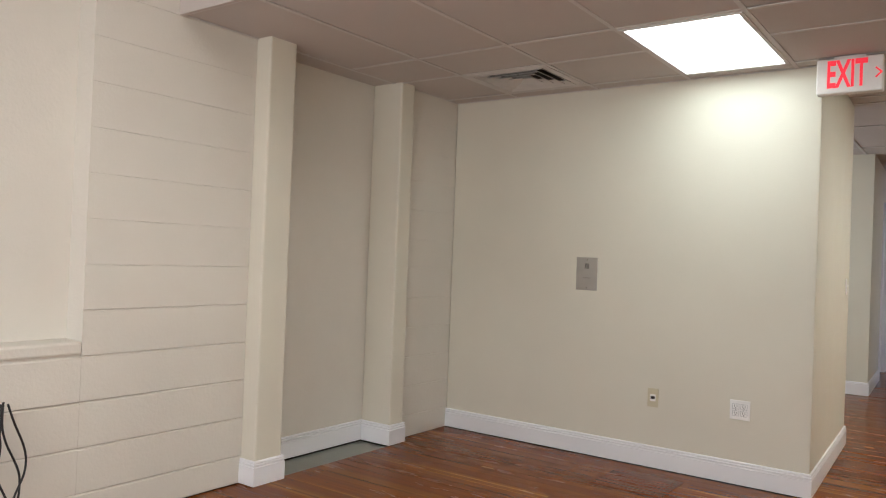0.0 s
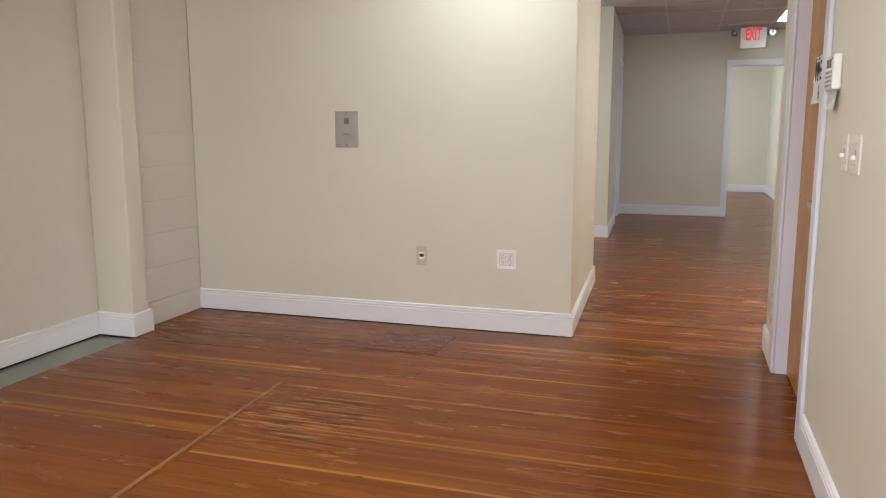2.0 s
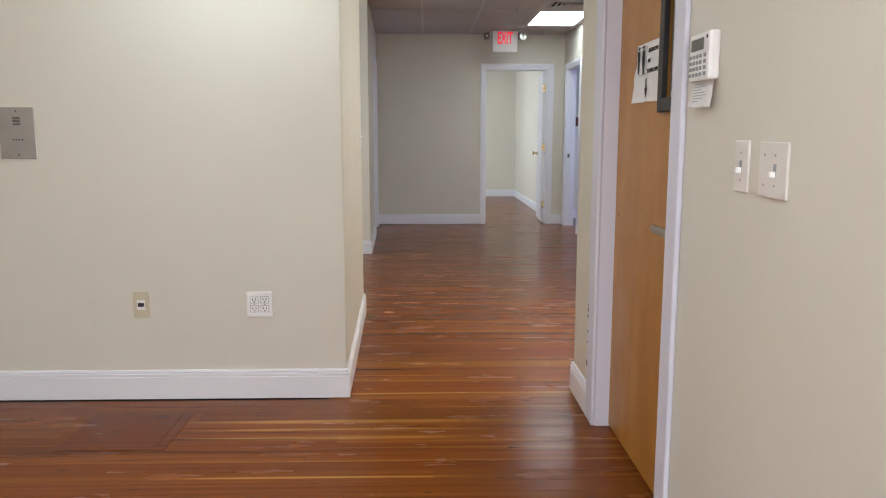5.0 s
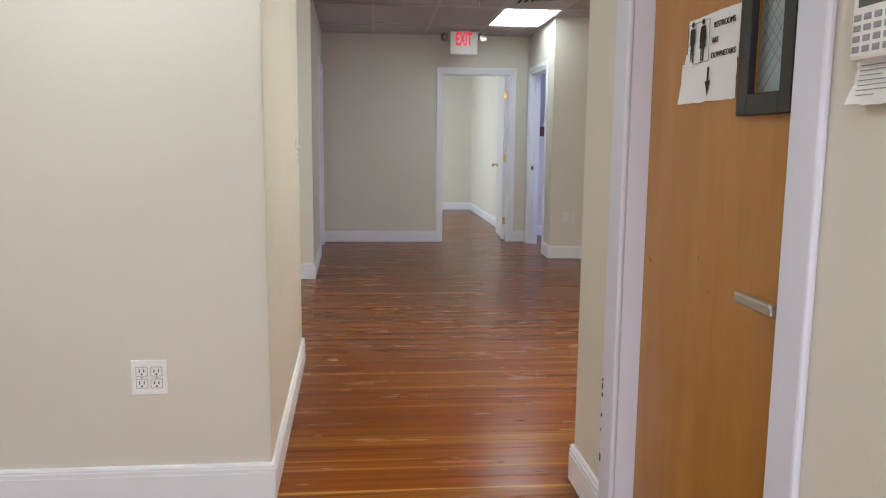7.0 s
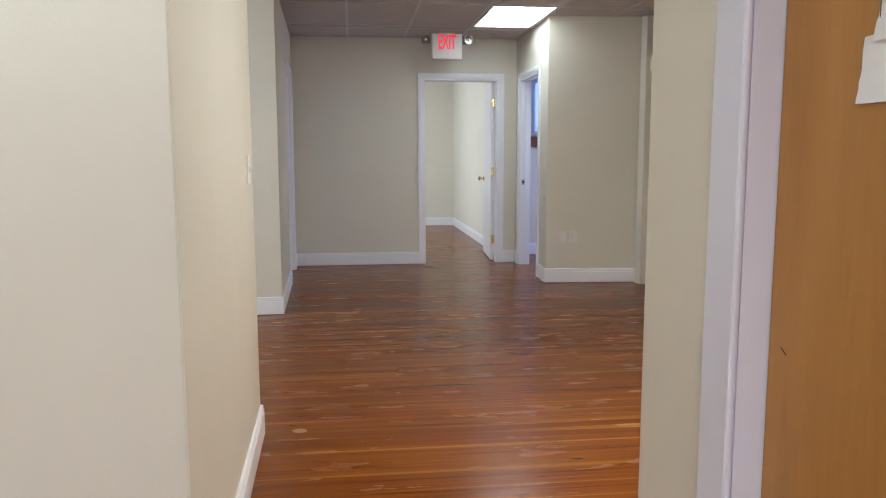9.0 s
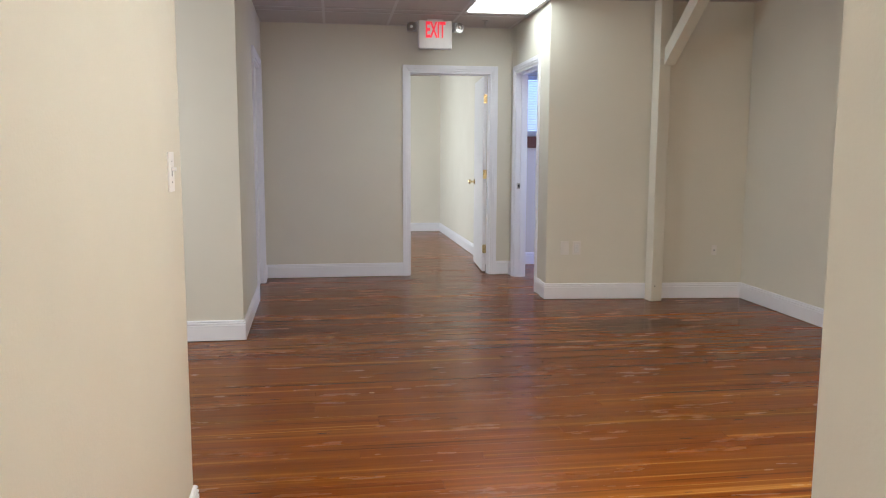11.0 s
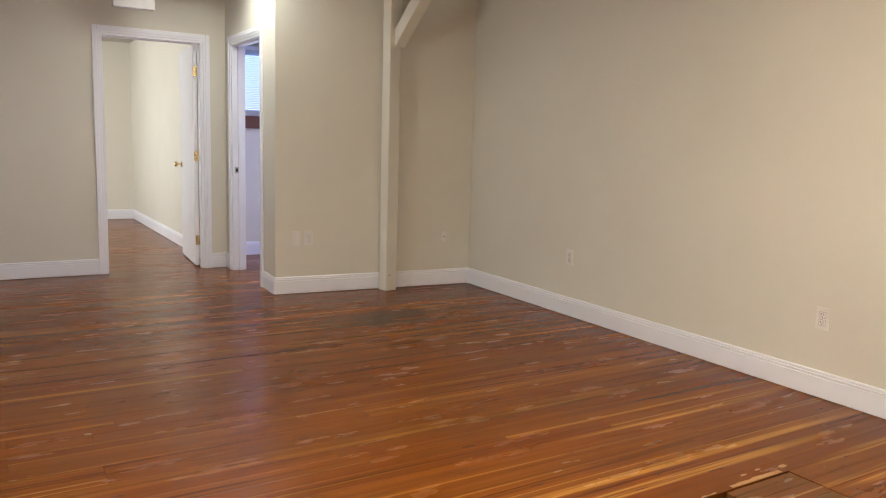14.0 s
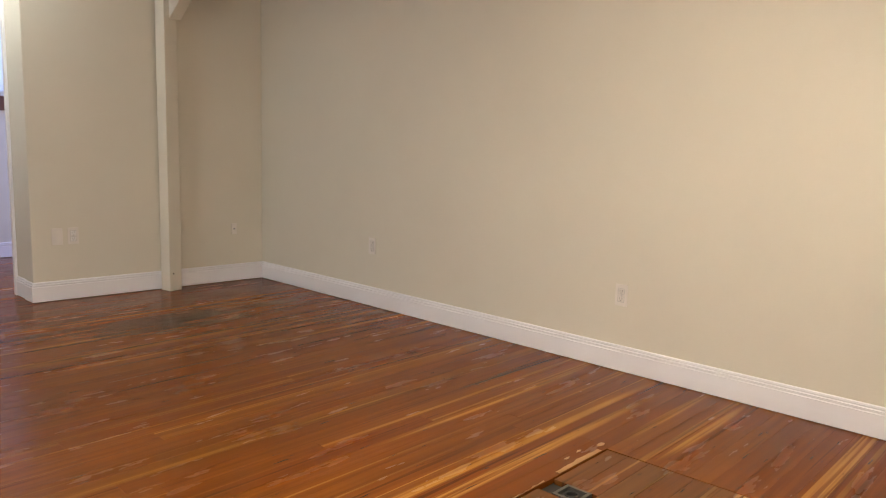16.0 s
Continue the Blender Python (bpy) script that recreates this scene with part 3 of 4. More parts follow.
def sprinkler(x, y, z):
    t = thing("sprinkler", pose(x, y, z), "small chrome sprinkler head on the ceiling", "sprinkler", "sprinklers")
    part("escutcheon", cyl(bmesh.new(), pose(0, 0, -0.004), 0.034, 0.03, 0.008), NICKEL, t)
    part("stem", cyl(bmesh.new(), pose(0, 0, -0.03), 0.008, 0.008, 0.05, 12), NICKEL, t)
    part("deflector", cyl(bmesh.new(), pose(0, 0, -0.056), 0.018, 0.018, 0.003, 16), NICKEL, t)


sprinkler(1.29, 4.62, H)
sprinkler(1.83, 6.38, H)

# ---- doors ----


def casing(name, w, h, parent, cw=0.056, cd=0.018):
    """Door casing round an opening w wide in the plane y = 0 of its parent, standing out to -y, with a stepped profile."""
    for side in (-1, 1):
        x0 = side * w / 2
        o = side
        part("casing", boxes((min(x0, x0 + o * cw), max(x0, x0 + o * cw), -cd * 0.6, 0, 0, h + cw), (min(x0 + o * cw * 0.35, x0 + o * cw), max(x0 + o * cw * 0.35, x0 + o * cw), -cd, -cd * 0.6, 0, h + cw), bevel=0.002), WHITE, parent)
    part("casing", boxes((-w / 2 + 0.0005, w / 2 - 0.0005, -cd * 0.6, 0, h, h + cw), (-w / 2 - cw * 0.3, w / 2 + cw * 0.3, -cd, -cd * 0.605, h + cw * 0.35, h + cw), bevel=0.002), WHITE, parent)


def jamb(w, h, d, parent, t=0.02):
    part("jamb", boxes((-w / 2, -w / 2 + t, 0, d, 0, h), (w / 2 - t, w / 2, 0, d, 0, h), (-w / 2 + t, w / 2 - t, 0, d, h - t, h)), WHITE, parent)
    part("door_stop", boxes((-w / 2 + t, -w / 2 + t + 0.01, d * 0.45, d * 0.45 + 0.03, 0, h - t), (w / 2 - t - 0.01, w / 2 - t, d * 0.45, d * 0.45 + 0.03, 0, h - t), (-w / 2 + t + 0.01, w / 2 - t - 0.01, d * 0.45, d * 0.45 + 0.03, h - t - 0.01, h - t)), WHITE, parent)


def knob(parent, m, material):
    k = part("knob", cyl(bmesh.new(), m @ pose(0, 0, 0.004), 0.03, 0.028, 0.008), material, parent, "round metal door knob")
    bm = cyl(bmesh.new(), m @ pose(0, 0, 0.025), 0.011, 0.011, 0.04, 14)
    ball(bm, m @ pose(0, 0, 0.055) @ Matrix.Diagonal((1, 1, 0.75, 1)), 0.027)
    part("grip", bm, material, k)


# far door: opens into the back office, hinged on its right
w = FX1 - FX0
d1 = tagged(thing("door_1", pose((FX0 + FX1) / 2, FY, 0), "open white panel-less door in a white cased frame", "door"), kind="structure")
casing("casing", w, FTOP, d1)
jamb(w, FTOP, 0.12, d1)
LW = w - 0.046
OPEN = pose(w / 2 - 0.026, 0.125, 0, 0, 0, -94)
bm = boxes((-LW, 0, -0.036, 0, 0.012, FTOP - 0.026), bevel=0.0015)
bm.transform(OPEN)
leaf = part("leaf", bm, DOORWHITE, d1, "flush white door leaf standing open")
knob(leaf, OPEN @ pose(-LW + 0.065, -0.036, 0.93, 90), BRASS)
knob(leaf, OPEN @ pose(-LW + 0.065, 0, 0.93, -90), BRASS)
for z in (0.25, 1.03, 1.80):
    bm = boxes((-0.0015, 0.0025, -0.034, -0.002, z - 0.045, z + 0.045))
    cyl(bm, pose(0.004, 0.004, z), 0.007, 0.007, 0.095, 10)
    bm.transform(OPEN)
    part("hinge", bm, BRASS, leaf, "brass butt hinge")
    part("hinge_plate", boxes((w / 2 - 0.0225, w / 2 - 0.0195, 0.06, 0.118, z - 0.045, z + 0.045)), BRASS, d1)

# side office opening in the hall's right wall
w2 = E1 - E0
d2 = tagged(thing("door_2", pose(DX, (E0 + E1) / 2, 0, 0, 0, -90), "white cased opening into the side office", "door"), kind="structure")
casing("casing", w2, 2.04, d2)
jamb(w2, 2.04, 0.12, d2)
part("strike_plate", boxes((-w2 / 2 + 0.0195, -w2 / 2 + 0.022, 0.02, 0.06, 0.89, 0.95)), NICKEL, d2, "small nickel strike plate")
part("strike_hole", boxes((-w2 / 2 + 0.0215, -w2 / 2 + 0.0226, 0.03, 0.05, 0.905, 0.935)), BLACK, d2)

# closed door in the hall's left wall
w3 = D3B - D3A
d3 = tagged(thing("door_3", pose(along(LA, LB, (D3A + D3B) / 2), (D3A + D3B) / 2, 0, 0, 0, 90 + 1.78), "closed white door in a white casing", "door"), kind="structure")
casing("casing", w3, 2.04, d3)
jamb(w3, 2.04, 0.12, d3)
lf = part("leaf", boxes((-w3 / 2 + 0.022, w3 / 2 - 0.022, 0.03, 0.066, 0.012, 2.016), bevel=0.0015), DOORWHITE, d3)

# exit door: steel frame, birch leaf, narrow wired-glass light
wg = G1 - G0
dg = tagged(thing("door_4", pose(XR, (G0 + G1) / 2, 0, 0, 0, -90), "closed birch veneer exit door in a lavender-white steel frame", "door"), kind="structure")
# local: x runs towards the viewer's side (-y of the room), y into the wall
for side, fw in ((-1, 0.095), (1, 0.075)):
    x0 = side * wg / 2
    part("frame_post", boxes((min(x0 - side * 0.016, x0 + side * fw), max(x0 - side * 0.016, x0 + side * fw), -0.016, 0.0, 0, GTOP + 0.05), bevel=0.006), FRAME, dg, "rounded steel frame post, chipped near the floor")
    part("frame_return", boxes((min(x0 - side * 0.0155, x0), max(x0 - side * 0.0155, x0), 0.0, 0.13, 0, GTOP)), FRAME, dg)
part("frame_head", boxes((-wg / 2, wg / 2, -0.014, -0.0005, GTOP, GTOP + 0.05), (-wg / 2 + 0.016, wg / 2 - 0.016, -0.013, 0.13, GTOP - 0.016, GTOP - 0.0005), bevel=0.003), FRAME, dg)
lx0, lx1, ly0, ly1, lz1 = -wg / 2 + 0.019, wg / 2 - 0.019, 0.057, 0.10, GTOP - 0.02
vx0, vx1, vz0, vz1 = 0.116, 0.323, 1.256, 1.90   # glass light, frame outside
leafg = part("leaf", boxes((lx0, vx0 + 0.02, ly0, ly1, 0.01, lz1), (vx1 - 0.02, lx1, ly0, ly1, 0.01, lz1), (vx0 + 0.02, vx1 - 0.02, ly0, ly1, 0.01, vz0 + 0.02), (vx0 + 0.02, vx1 - 0.02, ly0, ly1, vz1 - 0.02, lz1)), VENEER, dg, "honey birch veneer door leaf with small scratches")
fd = 0.018
part("light_frame", boxes((vx0, vx0 + 0.042, ly0 - fd, ly0 - 0.0003, vz0, vz1), (vx1 - 0.042, vx1, ly0 - fd, ly0 - 0.0003, vz0, vz1), (vx0 + 0.042, vx1 - 0.042, ly0 - fd, ly0 - 0.0003, vz0, vz0 + 0.042), (vx0 + 0.042, vx1 - 0.042, ly0 - fd, ly0 - 0.0003, vz1 - 0.042, vz1), bevel=0.002), DARKMETAL, leafg, "dark bronze vision-light frame")
part("pane", boxes((vx0 + 0.021, vx1 - 0.021, ly0 + 0.016, ly0 + 0.022, vz0 + 0.021, vz1 - 0.021)), WIREGLASS, leafg, "rippled wired glass pane, stairwell light painted in pale")
bm = bmesh.new()
for k in range(-14, 40):
    for sgn in (1, -1):
        zc = vz0 + k * 0.03
        pts = [(vx0 + 0.024, zc), (vx1 - 0.024, zc + sgn * (vx1 - vx0 - 0.048))]
        if all(vz0 + 0.02 < q[1] < vz1 - 0.02 for q in pts):
            c = Vector(((pts[0][0] + pts[1][0]) / 2, ly0 + 0.0145, (pts[0][1] + pts[1][1]) / 2))
            ln = math.hypot(pts[1][0] - pts[0][0], pts[1][1] - pts[0][1])
            cyl(bm, Matrix.Translation(c) @ pose(0, 0, 0, 0, sgn * 45, 0), 0.0006, 0.0006, ln, 5)
part("wire_mesh", bm, STEEL, leafg)
for z in (vz0 + 0.12, vz0 + 0.42):
    part("screw", cyl(bmesh.new(), pose(vx0 + 0.02, ly0 - fd - 0.0005, z, 90), 0.004, 0.004, 0.002, 10), BLACK, leafg)
# lever set
hz, hx = 0.90, 0.369
lever = part("lever_rose", cyl(bmesh.new(), pose(hx, ly0 - 0.006, hz, 90), 0.034, 0.032, 0.012), NICKEL, leafg, "satin nickel lever rose")
bm = cyl(bmesh.new(), pose(hx, ly0 - 0.03, hz, 90), 0.011, 0.011, 0.045, 14)
box(bm, hx - 0.125, hx + 0.014, ly0 - 0.062, ly0 - 0.044, hz - 0.011, hz + 0.013, 0.005)
part("lever", bm, NICKEL, lever, "straight nickel lever")
for sx, sz, ln, ang in ((-0.37, 0.88, 0.02, 30), (-0.06, 0.93, 0.008, 70), (0.0, 0.86, 0.006, 20)):
    bm = boxes((-ln / 2, ln / 2, -0.0006, 0, -0.001, 0.001))
    bm.transform(pose(sx, ly0 - 0.0003, sz, 0, ang, 0))
    part("scratch", bm, INK, leafg, "short dark scratch")
for i in range(9):
    z = 0.12 + 0.43 * random.random()
    part("chip", boxes((-wg / 2 - 0.088, -wg / 2 - 0.084 + 0.006 * random.random(), -0.0172, -0.0158, z, z + 0.004 + 0.012 * random.random())), INK, dg, "dark paint chip")

# paper sign on the exit door
sx0, sx1, sz0, sz1 = -0.181, 0.084, 1.296, 1.492
sg = thing("paper_sign", dg.matrix_world @ pose(0, ly0, 0), "torn white paper restroom sign taped to the door", "sign")


def sheet(x0, x1, z0, z1, y, seed, nx=14, nz=12):
    """A thin sheet with slight buckling and torn edges."""
    bm = bmesh.new()
    g = []
    for i in range(nx + 1):
        col = []
        for j in range(nz + 1):
            u, v = i / nx, j / nz
            edge = 0.004 if i in (0, nx) or j in (0, nz) else 0.0
            dx = edge * noise.noise((seed, v * 7, u * 3))
            dz = edge * noise.noise((u * 7, seed + 2, v * 3))
            lift = 0.0015 + 0.0025 * abs(noise.noise((u * 3, v * 3, seed))) + (0.008 * max(0, 0.25 - u) * max(0, 0.5 - v) * 8)
            col.append(bm.verts.new((x0 + (x1 - x0) * u + dx, -y - lift, z0 + (z1 - z0) * v + dz)))
        g.append(col)
    for i in range(nx):
        for j in range(nz):
            bm.faces.new((g[i][j], g[i + 1][j], g[i + 1][j + 1], g[i][j + 1]))
    r = bmesh.ops.extrude_face_region(bm, geom=list(bm.faces))
    for v in r["geom"]:
        if isinstance(v, bmesh.types.BMVert):
            v.co.y += 0.0006
    return bm


part("upper_sheet", sheet(sx0 + 0.004, sx1, sz0 + 0.085, sz1, 0.001, 3.1), PAPER, sg)
part("lower_sheet", sheet(sx0 - 0.026, sx1 - 0.004, sz0, sz0 + 0.094, 0.0016, 8.7), PAPER, sg, "creased lower sheet with torn corners")
front = pose(0, -0.0068, 0, 90, 0, 0)


def cutout(pts, y0, y1):
    """A flat shape in the upright plane, given thickness."""
    bm = bmesh.new()
    a = [bm.verts.new((x, y0, z)) for x, z in pts]
    b = [bm.verts.new((x, y1, z)) for x, z in pts]
    bm.faces.new(a)
    bm.faces.new(b[::-1])
    for k in range(len(pts)):
        n = (k + 1) % len(pts)
        bm.faces.new((a[k], a[n], b[n], b[k]))
    return bm


MAN = [(0.010, 0.036), (0.0135, 0.030), (0.0125, -0.002), (0.010, -0.002), (0.0092, 0.024), (0.0082, 0.024), (0.0088, -0.044), (0.0035, -0.044), (0.0008, -0.006)]
LADY = [(0.008, 0.036), (0.0115, 0.032), (0.0165, 0.002), (0.0142, 0.001), (0.0085, 0.024), (0.0155, -0.014), (0.0082, -0.014), (0.0078, -0.044), (0.0028, -0.044), (0.0026, -0.014)]
for x, half in ((sx0 + 0.036, MAN), (sx0 + 0.092, LADY)):
    zc = sz0 + 0.138
    bm = cutout([(x + px, zc + pz) for px, pz in half] + [(x - px, zc + pz) for px, pz in half[::-1]], -0.0072, -0.0062)
    cyl(bm, pose(x, -0.0067, zc + 0.045, 90), 0.0066, 0.0066, 0.001, 16)
    part("pictogram", bm, INK, sg, "black restroom pictogram")
bm = bmesh.new()
for a, b, c, d in ((sx0 + 0.008, sx0 + 0.126, 0.0, 0.0), ):
    box(bm, a, b, -0.0062, -0.0056, sz1 - 0.012, sz1 - 0.0108)
    box(bm, a, b, -0.0062, -0.0056, sz0 + 0.091, sz0 + 0.0922)
    box(bm, a, a + 0.0012, -0.0062, -0.0056, sz0 + 0.0922, sz1 - 0.012)
    box(bm, b - 0.0012, b, -0.0062, -0.0056, sz0 + 0.0922, sz1 - 0.012)
part("border", bm, INK, sg)
for k, wd in enumerate(("RESTROOMS", "ARE", "DOWNSTAIRS")):
    text_mesh("lettering", wd, 0.0185, INK, sg, pose(sx1 - 0.066 if k != 1 else sx1 - 0.108, -0.0062, sz1 - 0.03 - 0.033 * k, 90), stretch=0.98)
ax = -0.0535
bm = boxes((ax - 0.004, ax + 0.004, -0.0062, -0.0056, sz0 + 0.045, sz0 + 0.078))
tri = bmesh.new()
vs = [tri.verts.new((ax + dx, yy, sz0 + dz)) for yy in (-0.0062, -0.0056) for dx, dz in ((-0.0135, 0.046), (0.0135, 0.046), (0, 0.014))]
tri.faces.new(vs[:3])
tri.faces.new(vs[3:])
for k in range(3):
    tri.faces.new((vs[k], vs[(k + 1) % 3], vs[3 + (k + 1) % 3], vs[3 + k]))
tm = bpy.data.meshes.new("tri")
tri.to_mesh(tm)
tri.free()
bm.from_mesh(tm)
part("arrow", bm, INK, sg, "black arrow pointing down")

# ---- wall plates ----


def on_wall(x, y, z, facing):
    """Pose of a plate whose local -y points away from the wall."""
    return pose(x, y, z, 0, 0, facing)


def plate(name, m, w, h, label, category, material=PLASTIC, group="", d=0.006):
    t = thing(name, m, label, category, group)
    part("cover", boxes((-w / 2, w / 2, -d, 0, -h / 2, h / 2), bevel=0.002), material, t)
    return t


def duplex(t, x, material=PLASTIC):
    for dz in (-0.02, 0.02):
        part("recess", boxes((x - 0.0188, x + 0.0188, -0.0068, -0.0059, dz - 0.0158, dz + 0.0158)), GREY, t)
        r = part("receptacle", boxes((x - 0.017, x + 0.017, -0.008, -0.0061, dz - 0.014, dz + 0.014), bevel=0.0008), material, t)
        part("slots", boxes((x - 0.0086, x - 0.0054, -0.0086, -0.0079, dz - 0.002, dz + 0.0085), (x + 0.0054, x + 0.0086, -0.0086, -0.0079, dz - 0.002, dz + 0.0085), (x - 0.0028, x + 0.0028, -0.0086, -0.0079, dz - 0.011, dz - 0.0055)), BLACK, r)
    part("screw", cyl(bmesh.new(), pose(x, -0.0064, 0, 90), 0.003, 0.003, 0.001, 10), GREY, t)


def toggle(t, x, up):
    part("toggle", boxes((x - 0.0045, x + 0.0045, -0.018, -0.006, 0.002 if up else -0.014, 0.014 if up else -0.002), bevel=0.0015), PLASTIC, t)
    part("toggle_slot", boxes((x - 0.006, x + 0.006, -0.0066, -0.0059, -0.013, 0.013)), GREY, t)
    for dz in (-0.03, 0.03):
        part("screw", cyl(bmesh.new(), pose(x, -0.0064, dz, 90), 0.0028, 0.0028, 0.001, 10), GREY, t)


# stainless intercom plate
t = plate("intercom_panel", on_wall(-1.4065, 0.015, 1.193, 0), 0.153, 0.218, "brushed stainless intercom plate with a speaker grille", "intercom", STEEL, d=0.004)
part("speaker_slots", boxes(*[(-0.016, 0.016, -0.0048, -0.0038, 0.035 + 0.006 * k, 0.038 + 0.006 * k) for k in range(6)]), BLACK, t)
for x, z in ((0, 0.093), (0, -0.093), (-0.02, -0.028), (-0.007, -0.028), (0.006, -0.028), (0.02, -0.028)):
    part("screw", cyl(bmesh.new(), pose(x, -0.0045, z, 90), 0.0035, 0.003, 0.0015, 12), GAP, t)
# phone jack
t = plate("phone_jack", on_wall(-0.9255, 0.015, 0.437, 0), 0.068, 0.116, "ivory wall plate with one phone jack", "phone jack", IVORY)
part("jack", boxes((-0.014, 0.014, -0.0074, -0.0055, -0.008, 0.010)), BLACK, t, "dark modular jack")
part("insert", boxes((-0.018, 0.018, -0.0066, -0.0058, -0.022, 0.022), bevel=0.0005), PLASTIC, t)
# double duplex
t = plate("power_outlet", on_wall(-0.401, 0.015, 0.4375, 0), 0.114, 0.114, "white two-gang plate with four sockets", "outlet", group="outlets")
duplex(t, -0.023)
duplex(t, 0.023)
# bay outlets
ba = math.degrees(math.atan2(BB[1] - BA[1], BB[0] - BA[0]))


def bay(x):
    return BA[1] + (x - BA[0]) / (BB[0] - BA[0]) * (BB[1] - BA[1])


plate("blank_plate", on_wall(2.335, bay(2.335), 0.441, ba), 0.07, 0.114, "blank pale wall plate", "wall plate", ALMOND)
t = plate("power_outlet", on_wall(2.437, bay(2.437), 0.441, ba), 0.07, 0.114, "pale duplex outlet beside a blank plate", "outlet", ALMOND, group="outlets")
duplex(t, 0)
t = plate("phone_jack", on_wall(3.63, bay(3.63), 0.42, ba), 0.045, 0.085, "small pale wall jack in the corner", "phone jack", ALMOND)
part("jack", boxes((-0.006, 0.006, -0.0072, -0.0055, -0.006, 0.006)), GREY, t)
for y, z, l in ((3.848, 0.425, "almond duplex outlet on the long cream wall"), (1.89, 0.402, "almond duplex outlet low on the long wall")):
    t = plate("power_outlet", on_wall(long_wall(y), y, z, -91), 0.07, 0.114, l, "outlet", ALMOND, group="outlets")
    duplex(t, 0, ALMOND)
# switches
t = plate("light_switch", on_wall(XR, -1.66, 1.117, -90), 0.07, 0.112, "pale single toggle switch", "light switch", ALMOND, group="light switches")
toggle(t, 0, False)
t = plate("light_switch", on_wall(XR, -1.81, 1.115, -90), 0.122, 0.112, "pale two-gang plate with one toggle", "light switch", ALMOND, group="light switches")
toggle(t, 0.012, False)
for z in (-0.03, 0.03):
    part("screw", cyl(bmesh.new(), pose(-0.035, -0.0064, z, 90), 0.0028, 0.0028, 0.001, 10), GREY, t)
t = plate("light_switch", on_wall(-0.0642, 1.455, 1.165, 91.8), 0.075, 0.114, "white toggle switch at the wall's end", "light switch", group="light switches")
toggle(t, 0, True)

# alarm keypad with a card under it
kp = thing("alarm_keypad", on_wall(XR, -1.43, 1.37, -90), "white alarm keypad with grey buttons and a display", "keypad")
kw = 0.135
part("body", boxes((-kw / 2, kw / 2, -0.028, 0, -0.055, 0.06), bevel=0.007), PLASTIC, kp)
part("display", boxes((-kw / 2 + 0.016, kw / 2 - 0.035, -0.0288, -0.0275, 0.018, 0.046)), LCD, kp, "dark display window")
for r in range(4):
    for c in range(5):
        x = -kw / 2 + 0.016 + c * 0.022 + (0.006 if c == 4 else 0)
        z = 0.004 - r * 0.0145
        part("button", boxes((x - 0.0075, x + 0.0075, -0.0295, -0.0275, z - 0.0045, z + 0.0045), bevel=0.001), GREY, kp)
part("badge", cyl(bmesh.new(), pose(kw / 2 - 0.016, -0.0282, 0.046, 90), 0.005, 0.005, 0.001, 12), INK, kp)
cd = thing("paper_card", on_wall(XR, -1.426, 1.288, -90), "small white instruction card under the keypad", "card")
bm = sheet(-0.066, 0.066, -0.036, 0.028, 0.0, 5.5, 8, 6)
bm.transform(pose(0, -0.012, 0, -8, 0, 0))
part("sheet", bm, PAPER, cd)
for k in range(7):
    bm = boxes((-0.052, -0.052 + (0.06, 0.085, 0.05, 0.075, 0.09, 0.07, 0.04)[k], -0.0172, -0.0166, 0.018 - 0.007 * k, 0.0195 - 0.007 * k))
    bm.transform(pose(0, 0, 0, -8, 0, 0))
    part("print_line", bm, GREY, cd)

# ---- exit signs ----


def exit_sign(m, arrow, heads, label):
    t = thing("exit_sign", m, label, "exit sign", "exit signs")
    w, h, d = 0.315, 0.20, 0.05
    if heads:
        h = 0.27
    part("housing", boxes((-w / 2, w / 2, -d, d * 0.3, -h, -0.012), bevel=0.008), SIGNWHITE, t)
    part("canopy", boxes((-0.075, 0.075, -d * 0.8, d * 0.2, -0.0115, 0), bevel=0.003), SIGNWHITE, t)
    zc = -0.105
    text_mesh("lettering", "EXIT", 0.20, SIGNRED, t, pose(-0.012 if arrow else 0.0, -d - 0.0008, zc, 90), stretch=0.47 if arrow else 0.46, fat=0.005)
    if arrow:
        bm = bmesh.new()
        for s in (1, -1):
            q = boxes((-0.02, 0.02, -d - 0.0016, -d - 0.0002, -0.004, 0.004))
            q.transform(pose(0.137, 0, zc + s * 0.012, 0, s * 45, 0))
            tm = bpy.data.meshes.new("a")
            q.to_mesh(tm)
            q.free()
            bm.from_mesh(tm)
        part("chevron", bm, SIGNRED, t)
    if heads:
        for s in (-1, 1):
            arm = part("lamp_arm", cyl(bmesh.new(), pose(s * 0.165, -0.02, -0.075, 0, 90, 0), 0.012, 0.012, 0.04, 12), SIGNWHITE, t)
            mm = pose(s * 0.215, -0.03, -0.075, 90, 0, s * 18)
            hd = part("lamp_head", boxes((-0.048, 0.048, -0.042, 0.045, -0.03, 0.028), bevel=0.012), HEADGREY, t, "adjustable emergency lamp head")
            hd.data.transform(mm @ Matrix.Diagonal((1, 1, 1, 1)))
            bm = cyl(bmesh.new(), mm @ pose(0, 0, 0.032), 0.040, 0.044, 0.012, 24)
            part("reflector", bm, LENSGLASS, hd, "round bright reflector")
            part("bulb", ball(bmesh.new(), mm @ pose(0, 0, 0.04), 0.014), PLASTIC, hd)
    return t


exit_sign(pose(0.135, -0.12, HF, 0, 0, 0), True, False, "white hanging exit sign with red letters and chevron")
exit_sign(pose(1.355, 6.42, H, 0, 0, 0), False, True, "white exit sign with red letters and two lamp heads")

